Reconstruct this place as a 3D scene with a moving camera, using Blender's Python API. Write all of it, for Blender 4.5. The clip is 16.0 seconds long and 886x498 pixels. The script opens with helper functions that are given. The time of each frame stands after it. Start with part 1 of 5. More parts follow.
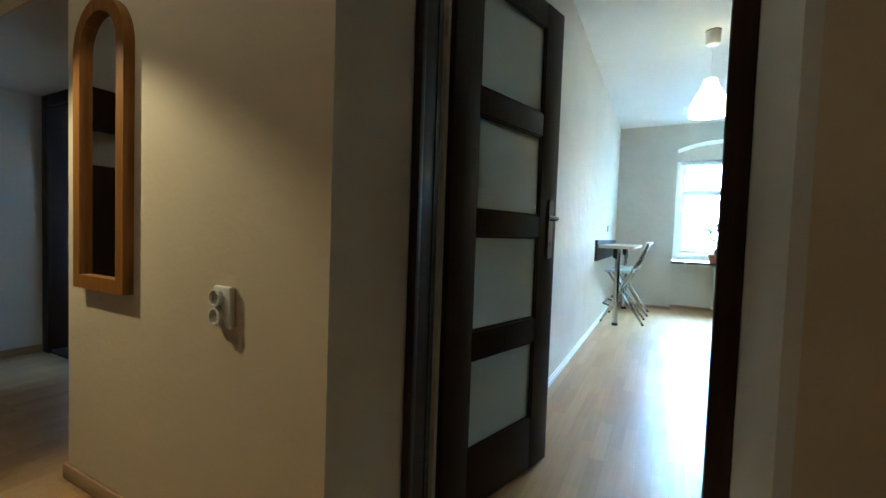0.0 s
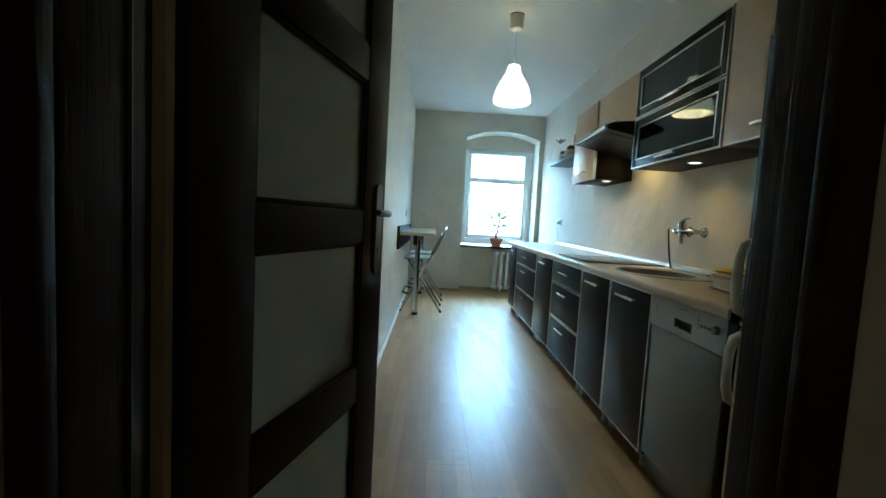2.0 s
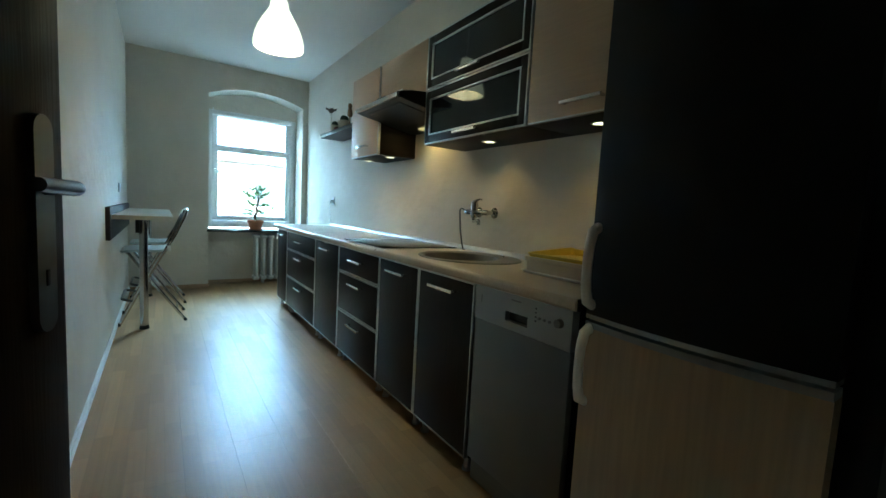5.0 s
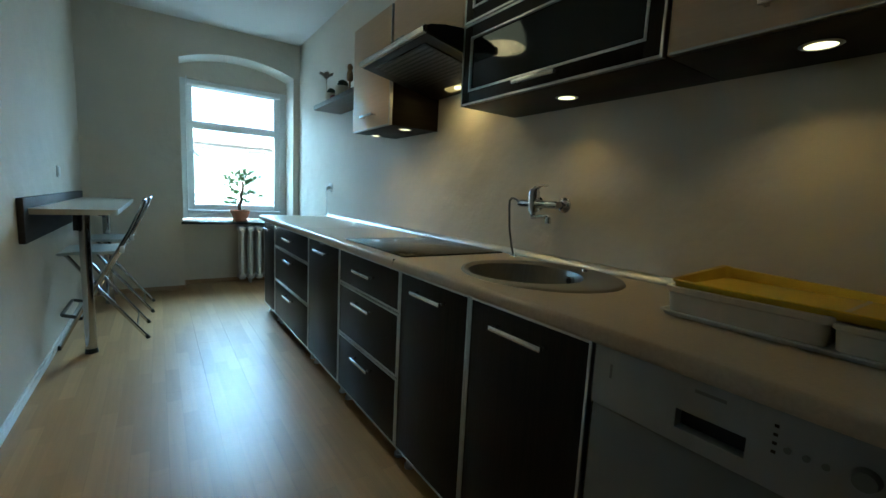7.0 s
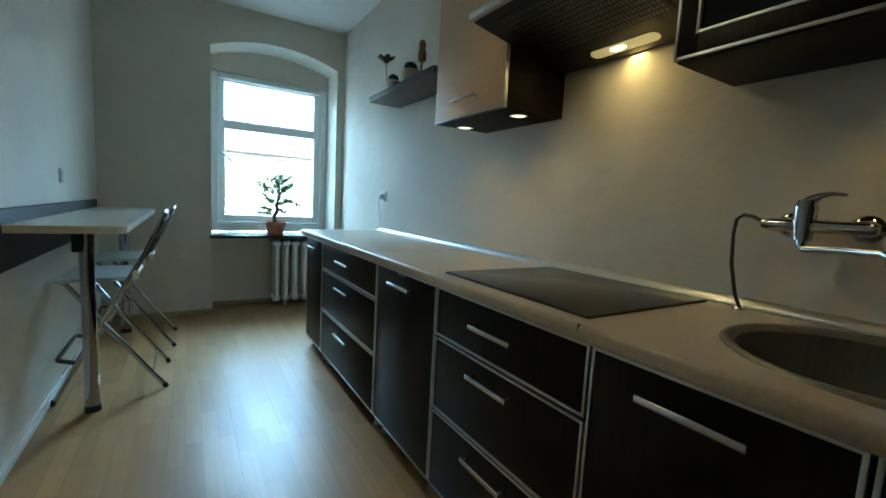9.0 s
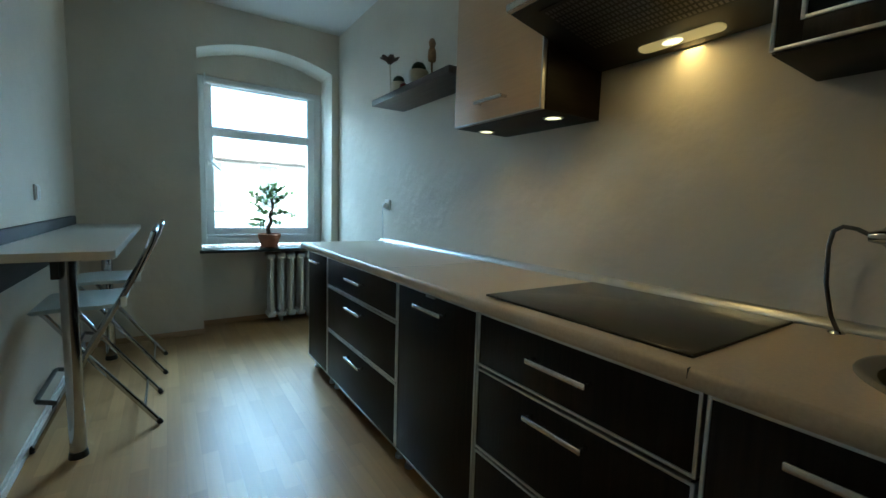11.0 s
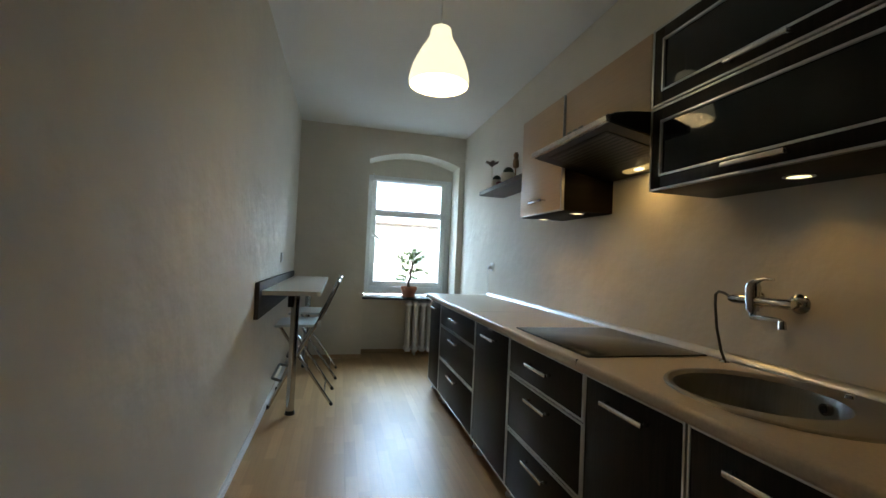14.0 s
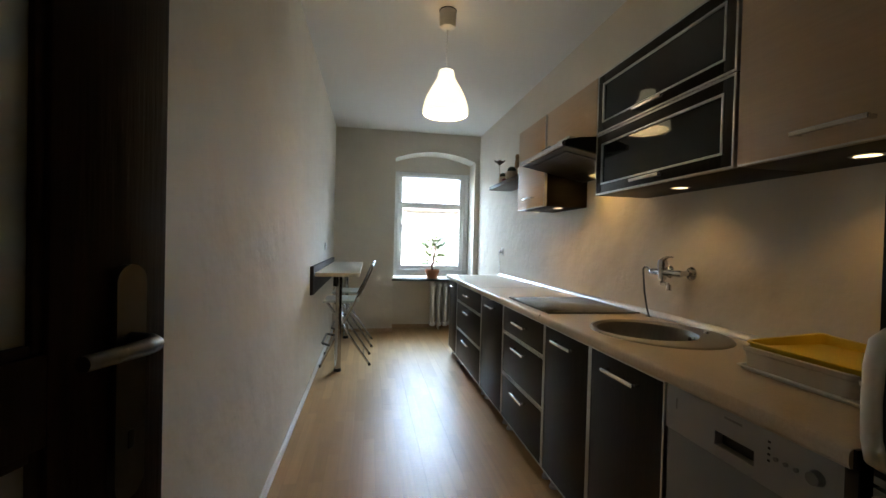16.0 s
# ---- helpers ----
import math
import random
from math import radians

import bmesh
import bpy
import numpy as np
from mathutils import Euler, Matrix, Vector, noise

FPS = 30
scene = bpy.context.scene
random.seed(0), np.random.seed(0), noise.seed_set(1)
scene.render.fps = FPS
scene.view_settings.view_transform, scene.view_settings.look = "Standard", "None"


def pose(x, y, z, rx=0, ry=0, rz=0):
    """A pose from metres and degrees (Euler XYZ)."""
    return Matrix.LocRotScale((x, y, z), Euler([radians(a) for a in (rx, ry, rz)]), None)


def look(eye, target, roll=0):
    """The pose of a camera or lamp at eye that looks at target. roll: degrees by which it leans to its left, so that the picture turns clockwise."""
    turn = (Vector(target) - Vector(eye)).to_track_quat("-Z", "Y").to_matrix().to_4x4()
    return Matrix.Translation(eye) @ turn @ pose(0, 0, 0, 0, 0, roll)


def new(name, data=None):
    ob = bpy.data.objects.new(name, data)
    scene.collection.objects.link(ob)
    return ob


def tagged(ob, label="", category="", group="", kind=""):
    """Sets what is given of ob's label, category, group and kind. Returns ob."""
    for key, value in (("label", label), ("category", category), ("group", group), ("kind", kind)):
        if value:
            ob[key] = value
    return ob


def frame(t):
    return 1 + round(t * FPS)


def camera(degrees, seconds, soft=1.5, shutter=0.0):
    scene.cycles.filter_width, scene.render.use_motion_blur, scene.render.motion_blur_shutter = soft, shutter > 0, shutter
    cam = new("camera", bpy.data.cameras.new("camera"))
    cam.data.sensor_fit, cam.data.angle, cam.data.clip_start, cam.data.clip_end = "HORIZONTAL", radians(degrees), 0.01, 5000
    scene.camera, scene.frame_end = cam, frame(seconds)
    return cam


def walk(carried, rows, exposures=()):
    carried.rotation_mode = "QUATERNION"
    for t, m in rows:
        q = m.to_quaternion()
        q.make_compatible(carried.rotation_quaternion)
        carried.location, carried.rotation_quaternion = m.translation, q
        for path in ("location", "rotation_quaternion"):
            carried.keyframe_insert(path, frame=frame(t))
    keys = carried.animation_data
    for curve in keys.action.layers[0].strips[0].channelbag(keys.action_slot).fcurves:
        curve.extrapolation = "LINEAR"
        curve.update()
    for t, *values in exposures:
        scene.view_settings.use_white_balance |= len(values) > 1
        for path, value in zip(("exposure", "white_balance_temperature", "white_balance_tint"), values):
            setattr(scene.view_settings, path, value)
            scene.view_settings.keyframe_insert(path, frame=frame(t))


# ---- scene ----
cam = camera(93.7, 16.0)
PATH = [
    (0, (0.445, 0.567, 1.025), (-0.484, 2.336, 0.945), 2.0),
    (0.5, (0.346, 0.685, 1.051), (-0.316, 2.571, 0.969), 2.1),
    (1, (0.261, 0.828, 1.071), (-0.084, 2.794, 0.953), 3.1),
    (1.5, (0.215, 0.969, 1.07), (0.055, 2.959, 0.942), 2.8),
    (2, (0.173, 1.194, 1.094), (0.22, 3.189, 0.951), 3.2),
    (2.5, (0.148, 1.333, 1.097), (0.458, 3.304, 0.955), 3.2),
    (3, (0.112, 1.489, 1.095), (0.771, 3.373, 0.964), 3.1),
    (3.5, (0.114, 1.581, 1.087), (0.996, 3.371, 0.952), 3.3),
    (4, (0.12, 1.609, 1.08), (1.189, 3.295, 0.958), 3.7),
    (4.2, (0.117, 1.61, 1.082), (1.207, 3.282, 0.954), 3.8),
    (6.3, (0.289, 2.175, 1.115), (1.432, 3.796, 0.863), 2.5),
    (6.5, (0.345, 2.255, 1.098), (1.476, 3.89, 0.875), 3.1),
    (7, (0.383, 2.471, 1.115), (1.509, 4.104, 0.861), 2.9),
    (7.5, (0.403, 2.622, 1.115), (1.497, 4.277, 0.863), 2.8),
    (8, (0.456, 2.882, 1.114), (1.494, 4.57, 0.845), 2.4),
    (8.5, (0.448, 3.092, 1.12), (1.396, 4.836, 0.871), 2.7),
    (9, (0.406, 3.304, 1.108), (1.454, 4.993, 0.89), 3.1),
    (9.2, (0.368, 3.415, 1.119), (1.458, 5.077, 0.903), 2.8),
    (10.25, (0.345, 3.630, 1.133), (1.442, 5.290, 0.928), 2.2),
    (11.3, (0.363, 3.500, 1.148), (1.468, 5.156, 0.948), 1.6),
    (11.5, (0.381, 3.470, 1.165), (1.415, 5.173, 0.989), 1.4),
    (12, (0.412, 3.231, 1.156), (1.152, 5.087, 1.056), 3.3),
    (12.5, (0.365, 3.076, 1.166), (0.943, 4.99, 1.108), 2.7),
    (13, (0.297, 2.865, 1.162), (0.87, 4.78, 1.095), 2.3),
    (13.5, (0.298, 2.725, 1.186), (0.957, 4.614, 1.176), 2.6),
    (14, (0.302, 2.576, 1.194), (0.782, 4.517, 1.244), 2.6),
    (14.5, (0.297, 2.362, 1.182), (0.586, 4.341, 1.153), 3.4),
    (15, (0.235, 2.188, 1.165), (0.571, 4.159, 1.127), 1.5),
    (15.5, (0.234, 2.046, 1.178), (0.736, 3.982, 1.163), 1.2),
    (16, (0.266, 1.891, 1.216), (0.616, 3.86, 1.187), 1.5),
]
EXPOSURES = [(0.0, 7.0, 4480, -8), (0.5, 6.36, 4400, -10), (1.0, 5.92, 4400, -11), (1.5, 5.8, 4600, -12), (2.5, 5.7, 4680, -13), (4.0, 5.6, 4700, -13), (6.5, 4.98, 4750, -13), (9.2, 4.8, 4850, -12),
             (11.3, 4.56, 5000, -9), (12.5, 4.61, 5350, -4), (13.5, 4.76, 5650, 2), (14.5, 4.90, 5950, 6), (16.0, 5.28, 6100, 9)]
walk(cam, [(t, look(eye, target, roll)) for t, eye, target, roll in PATH], EXPOSURES)

# ---- world, sun, large lights ----
SUN_UP, SUN_TURN = radians(38), radians(200)
world = bpy.data.worlds.new("sky")
scene.world = world
world.use_nodes = True
wn = world.node_tree
sky = wn.nodes.new("ShaderNodeTexSky")
sky.sky_type, sky.sun_disc = "NISHITA", False
sky.sun_elevation, sky.sun_rotation = SUN_UP, SUN_TURN
sky.air_density, sky.dust_density = 1.0, 3.0
wn.links.new(sky.outputs[0], wn.nodes["Background"].inputs[0])
wn.nodes["Background"].inputs[1].default_value = 0.085


def lamp(name, kind, m, energy, color, **more):
    data = bpy.data.lights.new(name, kind)
    data.energy, data.color = energy, color
    for key, value in more.items():
        if key == "soft":
            data.shadow_soft_size = value
        elif key == "size":
            data.shape, data.size, data.size_y = "RECTANGLE", value[0], value[1]
        elif key == "angle":
            data.angle = value
        elif key == "cone":
            data.spot_size, data.spot_blend = value
    ob = new(name, data)
    ob.matrix_world = m
    return ob


SUN_WAY = Vector((math.sin(SUN_TURN) * math.cos(SUN_UP), math.cos(SUN_TURN) * math.cos(SUN_UP), math.sin(SUN_UP)))
lamp("sun", "SUN", look(SUN_WAY * 30, (0, 0, 0)), 0.5, (1.0, 0.95, 0.88), angle=radians(12))
lamp("sky_light", "AREA", look((1.20, 10.4, 3.9), (1.1, 7.4, 1.2)), 33.0, (0.72, 0.90, 1.0), size=(5.0, 2.6))
WARM = (1.0, 0.60, 0.24)
HALL_SPOT = (-1.75, 0.75, 2.0)
lamp("hall_lamp_light", "SPOT", look(HALL_SPOT, (-1.23, 1.10, 1.0)), 0.50, (1.0, 0.66, 0.30), soft=0.02, cone=(radians(66), 0.5))
# unseen fill added to brighten the hallway walls; no fitting hangs here
lamp("hall_fill_light", "POINT", Matrix.Translation((-0.95, 0.66, 2.42)), 0.056, (1.0, 0.70, 0.40), soft=0.08)
lamp("pendant_bulb_light", "POINT", Matrix.Translation((0.73, 4.545, 2.15)), 0.135, WARM, soft=0.03)
SPOTS = [(1.585, 5.06), (1.585, 4.665), (1.605, 3.51), (1.60, 2.81)]
for sx, sy in SPOTS:
    lamp("cabinet_spot_light", "SPOT", look((sx, sy, 1.479), (sx + 0.02, sy, 0)), 0.044, (1.0, 0.55, 0.15), soft=0.02, cone=(radians(120), 0.7))
lamp("hood_bulb_light", "AREA", look((1.655, 4.26, 1.665), (1.66, 4.26, 0)), 0.030, (1.0, 0.58, 0.17), size=(0.06, 0.24))


# ---- materials ----
def material(name, color, rough=0.5, metal=0.0, spec=0.5, noise_amount=0.0, scale=8.0, bump=0.0, bump_scale=60.0,
             stretch=(1, 1, 1), second=None, coat=0.0, rough_var=0.0, vary=0.0, bump_depth=0.004):
    """A principled surface with large and fine variation in object space."""
    m = bpy.data.materials.new(name)
    m.use_nodes = True
    t = m.node_tree
    b = t.nodes["Principled BSDF"]
    b.inputs["Base Color"].default_value = (*color, 1)
    b.inputs["Roughness"].default_value = rough
    b.inputs["Metallic"].default_value = metal
    b.inputs["Specular IOR Level"].default_value = spec
    b.inputs["Coat Weight"].default_value = coat
    geo = t.nodes.new("ShaderNodeNewGeometry")
    mapping = t.nodes.new("ShaderNodeMapping")
    mapping.inputs["Scale"].default_value = stretch
    t.links.new(geo.outputs["Position"], mapping.inputs["Vector"])
    if noise_amount or vary:
        big = t.nodes.new("ShaderNodeTexNoise")
        big.inputs["Scale"].default_value, big.inputs["Detail"].default_value = scale, 5
        t.links.new(mapping.outputs[0], big.inputs["Vector"])
        ramp = t.nodes.new("ShaderNodeValToRGB")
        other = second or tuple(c * (1 - noise_amount) for c in color)
        ramp.color_ramp.elements[0].color, ramp.color_ramp.elements[1].color = (*other, 1), (*color, 1)
        ramp.color_ramp.elements[0].position, ramp.color_ramp.elements[1].position = 0.32, 0.68
        t.links.new(big.outputs["Fac"], ramp.inputs["Fac"])
        out = ramp.outputs[0]
        if vary:
            info = t.nodes.new("ShaderNodeObjectInfo")
            hsv = t.nodes.new("ShaderNodeHueSaturation")
            mr = t.nodes.new("ShaderNodeMapRange")
            mr.inputs["To Min"].default_value, mr.inputs["To Max"].default_value = 1 - vary, 1 + vary
            t.links.new(info.outputs["Random"], mr.inputs["Value"])
            t.links.new(mr.outputs[0], hsv.inputs["Value"])
            t.links.new(out, hsv.inputs["Color"])
            out = hsv.outputs[0]
        t.links.new(out, b.inputs["Base Color"])
        if rough_var:
            mr = t.nodes.new("ShaderNodeMapRange")
            mr.inputs["To Min"].default_value, mr.inputs["To Max"].default_value = max(0.02, rough - rough_var), rough + rough_var
            t.links.new(big.outputs["Fac"], mr.inputs["Value"])
            t.links.new(mr.outputs[0], b.inputs["Roughness"])
    if bump:
        fine = t.nodes.new("ShaderNodeTexNoise")
        fine.inputs["Scale"].default_value, fine.inputs["Detail"].default_value = bump_scale, 4
        t.links.new(mapping.outputs[0], fine.inputs["Vector"])
        bn = t.nodes.new("ShaderNodeBump")
        bn.inputs["Strength"].default_value, bn.inputs["Distance"].default_value = min(1.0, bump), bump_depth
        t.links.new(fine.outputs["Fac"], bn.inputs["Height"])
        t.links.new(bn.outputs[0], b.inputs["Normal"])
    return m


def laminate(name, light, dark, rough):
    """Beech-look laminate: three strips to a board, staves of uneven length, long grain."""
    m = bpy.data.materials.new(name)
    m.use_nodes = True
    t = m.node_tree
    b = t.nodes["Principled BSDF"]
    geo = t.nodes.new("ShaderNodeNewGeometry")
    info = t.nodes.new("ShaderNodeObjectInfo")
    turn = t.nodes.new("ShaderNodeMapping")
    turn.inputs["Rotation"].default_value = (0, 0, radians(90))
    t.links.new(geo.outputs["Position"], turn.inputs["Vector"])
    brick = t.nodes.new("ShaderNodeTexBrick")
    brick.inputs["Scale"].default_value = 1.0
    brick.inputs["Brick Width"].default_value, brick.inputs["Row Height"].default_value = 0.43, 0.0648
    brick.inputs["Mortar Size"].default_value, brick.inputs["Mortar Smooth"].default_value = 0.0006, 0.3
    brick.inputs["Color1"].default_value, brick.inputs["Color2"].default_value = (*light, 1), (*dark, 1)
    brick.inputs["Mortar"].default_value = tuple(c * 0.86 for c in dark) + (1,)
    brick.offset, brick.offset_frequency = 0.37, 2
    t.links.new(turn.outputs[0], brick.inputs["Vector"])
    stretch = t.nodes.new("ShaderNodeMapping")
    stretch.inputs["Scale"].default_value = (60, 2.2, 1)
    t.links.new(geo.outputs["Position"], stretch.inputs["Vector"])
    grain = t.nodes.new("ShaderNodeTexNoise")
    grain.inputs["Scale"].default_value, grain.inputs["Detail"].default_value = 1.0, 6
    t.links.new(stretch.outputs[0], grain.inputs["Vector"])
    mr = t.nodes.new("ShaderNodeMapRange")
    mr.inputs["To Min"].default_value, mr.inputs["To Max"].default_value = 0.8, 1.12
    t.links.new(grain.outputs["Fac"], mr.inputs["Value"])
    own = t.nodes.new("ShaderNodeMapRange")
    own.inputs["To Min"].default_value, own.inputs["To Max"].default_value = 0.96, 1.04
    t.links.new(info.outputs["Random"], own.inputs["Value"])
    mul = t.nodes.new("ShaderNodeMath")
    mul.operation = "MULTIPLY"
    t.links.new(mr.outputs[0], mul.inputs[0])
    t.links.new(own.outputs[0], mul.inputs[1])
    hsv = t.nodes.new("ShaderNodeHueSaturation")
    t.links.new(brick.outputs["Color"], hsv.inputs["Color"])
    t.links.new(mul.outputs[0], hsv.inputs["Value"])
    t.links.new(hsv.outputs[0], b.inputs["Base Color"])
    smear = t.nodes.new("ShaderNodeTexNoise")
    smear.inputs["Scale"].default_value, smear.inputs["Detail"].default_value = 2.5, 5
    t.links.new(geo.outputs["Position"], smear.inputs["Vector"])
    rr = t.nodes.new("ShaderNodeMapRange")
    rr.inputs["To Min"].default_value, rr.inputs["To Max"].default_value = rough - 0.02, rough + 0.02
    t.links.new(smear.outputs["Fac"], rr.inputs["Value"])
    t.links.new(rr.outputs[0], b.inputs["Roughness"])
    bn = t.nodes.new("ShaderNodeBump")
    bn.inputs["Strength"].default_value, bn.inputs["Distance"].default_value = 0.12, 0.001
    t.links.new(grain.outputs["Fac"], bn.inputs["Height"])
    t.links.new(bn.outputs[0], b.inputs["Normal"])
    return m


def glass(name, tint=(1, 1, 1), rough=0.0):
    m = bpy.data.materials.new(name)
    m.use_nodes = True
    b = m.node_tree.nodes["Principled BSDF"]
    b.inputs["Base Color"].default_value = (*tint, 1)
    b.inputs["Roughness"].default_value, b.inputs["Transmission Weight"].default_value, b.inputs["IOR"].default_value = rough, 1.0, 1.45
    return m


def glow(name, color, strength):
    m = bpy.data.materials.new(name)
    m.use_nodes = True
    b = m.node_tree.nodes["Principled BSDF"]
    b.inputs["Base Color"].default_value = (0.85, 0.83, 0.78, 1)
    b.inputs["Roughness"].default_value = 0.25
    b.inputs["Emission Color"].default_value, b.inputs["Emission Strength"].default_value = (*color, 1), strength
    return m


def frosted(name):
    """Satin glass: scatters light through, faint sheen."""
    m = bpy.data.materials.new(name)
    m.use_nodes = True
    t = m.node_tree
    b = t.nodes["Principled BSDF"]
    b.inputs["Base Color"].default_value, b.inputs["Roughness"].default_value = (0.62, 0.64, 0.62, 1), 0.38
    tr = t.nodes.new("ShaderNodeBsdfTranslucent")
    tr.inputs["Color"].default_value = (0.78, 0.82, 0.80, 1)
    mix = t.nodes.new("ShaderNodeMixShader")
    mix.inputs[0].default_value = 0.5
    t.links.new(b.outputs[0], mix.inputs[1])
    t.links.new(tr.outputs[0], mix.inputs[2])
    t.links.new(mix.outputs[0], t.nodes["Material Output"].inputs["Surface"])
    return m


PAINT = material("wall_paint", (0.71, 0.655, 0.565), 0.75, noise_amount=0.08, scale=2.2, bump=0.9, bump_scale=5.0, bump_depth=0.018, rough_var=0.06)
PAINT_HALL = material("hall_paint", (0.68, 0.575, 0.41), 0.8, noise_amount=0.06, scale=2.0, bump=0.35, bump_scale=40)
PAINT_REVEAL = material("reveal_paint", (0.74, 0.74, 0.73), 0.75, noise_amount=0.04, scale=2.5, bump=0.3, bump_scale=40)
CEIL = material("ceiling_paint", (0.82, 0.81, 0.79), 0.85, noise_amount=0.03, scale=1.5, bump=0.25, bump_scale=50)
FLOOR = laminate("beech_laminate", (0.47, 0.295, 0.130), (0.36, 0.22, 0.092), 0.37)
SUBFLOOR = material("screed", (0.16, 0.12, 0.08), 0.9, noise_amount=0.2, scale=5)
WENGE = material("wenge_front", (0.016, 0.0095, 0.0065), 0.40, spec=0.14, noise_amount=0.5, scale=3, stretch=(30, 30, 1.2), bump=0.12, bump_scale=9, rough_var=0.07)
WENGE_BOX = material("wenge_carcass", (0.014, 0.009, 0.0065), 0.45, spec=0.14, noise_amount=0.4, scale=3, stretch=(2, 2, 18), bump=0.1, bump_scale=10)
DOORWOOD = material("dark_stained_door", (0.032, 0.0145, 0.009), 0.50, spec=0.2, noise_amount=0.45, scale=2.5, stretch=(28, 28, 1.2), bump=0.15, bump_scale=8, rough_var=0.07)
OAK = material("bleached_oak_front", (0.54, 0.385, 0.25), 0.45, noise_amount=0.08, scale=3, stretch=(3, 1.5, 34), bump=0.12, bump_scale=6, rough_var=0.06)
HANDLE = material("polished_handle", (0.66, 0.66, 0.66), 0.27, metal=1.0, noise_amount=0.08, scale=20)
ALU = material("aluminium_edge", (0.58, 0.58, 0.58), 0.34, metal=1.0, noise_amount=0.1, scale=20)
CHROME = material("chrome", (0.52, 0.52, 0.53), 0.13, metal=1.0, noise_amount=0.06, scale=30, rough_var=0.04)
DOORMETAL = material("tarnished_door_metal", (0.15, 0.145, 0.14), 0.36, metal=1.0, noise_amount=0.2, scale=20, rough_var=0.05)
STEEL = material("brushed_steel", (0.27, 0.26, 0.245), 0.40, metal=1.0, noise_amount=0.14, scale=6, stretch=(1, 30, 1), rough_var=0.06)
WORKTOP = material("beige_worktop", (0.51, 0.405, 0.29), 0.30, noise_amount=0.12, scale=120, bump=0.06, bump_scale=150, rough_var=0.05)
CERAMIC = material("ceramic_glass", (0.030, 0.029, 0.027), 0.20, spec=0.35, noise_amount=0.2, scale=10, rough_var=0.04)
DARKGLASS = material("smoked_glass", (0.008, 0.0085, 0.010), 0.05, spec=0.32, noise_amount=0.1, scale=2)
BLACK = material("black_plastic", (0.010, 0.010, 0.010), 0.34, spec=0.3, noise_amount=0.2, scale=20, rough_var=0.06)
BLACKDOOR = material("black_fridge_film", (0.007, 0.006, 0.006), 0.5, spec=0.2, noise_amount=0.25, scale=6, rough_var=0.07)
OAKFILM = material("oak_fridge_film", (0.42, 0.30, 0.18), 0.5, noise_amount=0.16, scale=3, stretch=(3, 26, 1.4), bump=0.08, bump_scale=6)
WHITE = material("white_plastic", (0.78, 0.77, 0.74), 0.35, noise_amount=0.05, scale=10)
PVC = material("white_pvc", (0.86, 0.87, 0.87), 0.30, noise_amount=0.04, scale=6)
SILVER = material("silver_enamel", (0.17, 0.17, 0.165), 0.38, metal=0.55, noise_amount=0.08, scale=8, rough_var=0.05)
SILVER_LIGHT = material("silver_panel", (0.29, 0.29, 0.285), 0.36, metal=0.4, noise_amount=0.06, scale=8)
RADIATOR = material("radiator_enamel", (0.84, 0.84, 0.82), 0.38, noise_amount=0.08, scale=12, bump=0.15, bump_scale=60)
SILL = material("dark_sill", (0.035, 0.035, 0.034), 0.22, noise_amount=0.4, scale=14, rough_var=0.05)
TABLETOP = material("pale_laminate_top", (0.54, 0.50, 0.44), 0.30, noise_amount=0.04, scale=260)
GREYWOOD = material("grey_brown_board", (0.062, 0.054, 0.054), 0.58, spec=0.25, noise_amount=0.3, scale=3, stretch=(20, 1.5, 20), bump=0.1, bump_scale=8)
SHELFWOOD = material("grey_brown_shelf", (0.115, 0.096, 0.090), 0.50, spec=0.3, noise_amount=0.3, scale=3, stretch=(20, 1.5, 20), bump=0.1, bump_scale=8)
SEAT = material("pale_seat_plastic", (0.60, 0.66, 0.66), 0.32, noise_amount=0.07, scale=12)
TERRACOTTA = material("terracotta", (0.40, 0.155, 0.075), 0.75, noise_amount=0.25, scale=14, bump=0.3, bump_scale=80)
SOIL = material("soil", (0.030, 0.020, 0.014), 0.95, noise_amount=0.4, scale=60, bump=1.0, bump_scale=90)
LEAF = material("jade_leaf", (0.12, 0.20, 0.07), 0.38, noise_amount=0.35, scale=40)
lt = LEAF.node_tree
thin = lt.nodes.new("ShaderNodeBsdfTranslucent")
thin.inputs["Color"].default_value = (0.30, 0.42, 0.12, 1)
both = lt.nodes.new("ShaderNodeMixShader")
both.inputs[0].default_value = 0.12
lt.links.new(lt.nodes["Principled BSDF"].outputs[0], both.inputs[1])
lt.links.new(thin.outputs[0], both.inputs[2])
lt.links.new(both.outputs[0], lt.nodes["Material Output"].inputs[0])
BARK = material("plant_bark", (0.13, 0.085, 0.05), 0.85, noise_amount=0.4, scale=50, bump=0.7, bump_scale=90)
YELLOW = material("yellow_plastic", (0.66, 0.47, 0.018), 0.38, noise_amount=0.08, scale=14)
CREAM = material("cream_plastic", (0.62, 0.54, 0.42), 0.42, noise_amount=0.08, scale=10)
PINE = material("honey_pine", (0.30, 0.13, 0.022), 0.42, spec=0.3, noise_amount=0.35, scale=3, stretch=(22, 22, 1.6), bump=0.2, bump_scale=8)
BASEWOOD = material("beech_skirting", (0.42, 0.28, 0.16), 0.42, noise_amount=0.2, scale=4, stretch=(2, 2, 20))
MIRROR = material("mirror_silver", (0.88, 0.89, 0.88), 0.02, metal=1.0)
POTCLAY = material("cream_glazed_pot", (0.58, 0.50, 0.36), 0.45, noise_amount=0.15, scale=30)
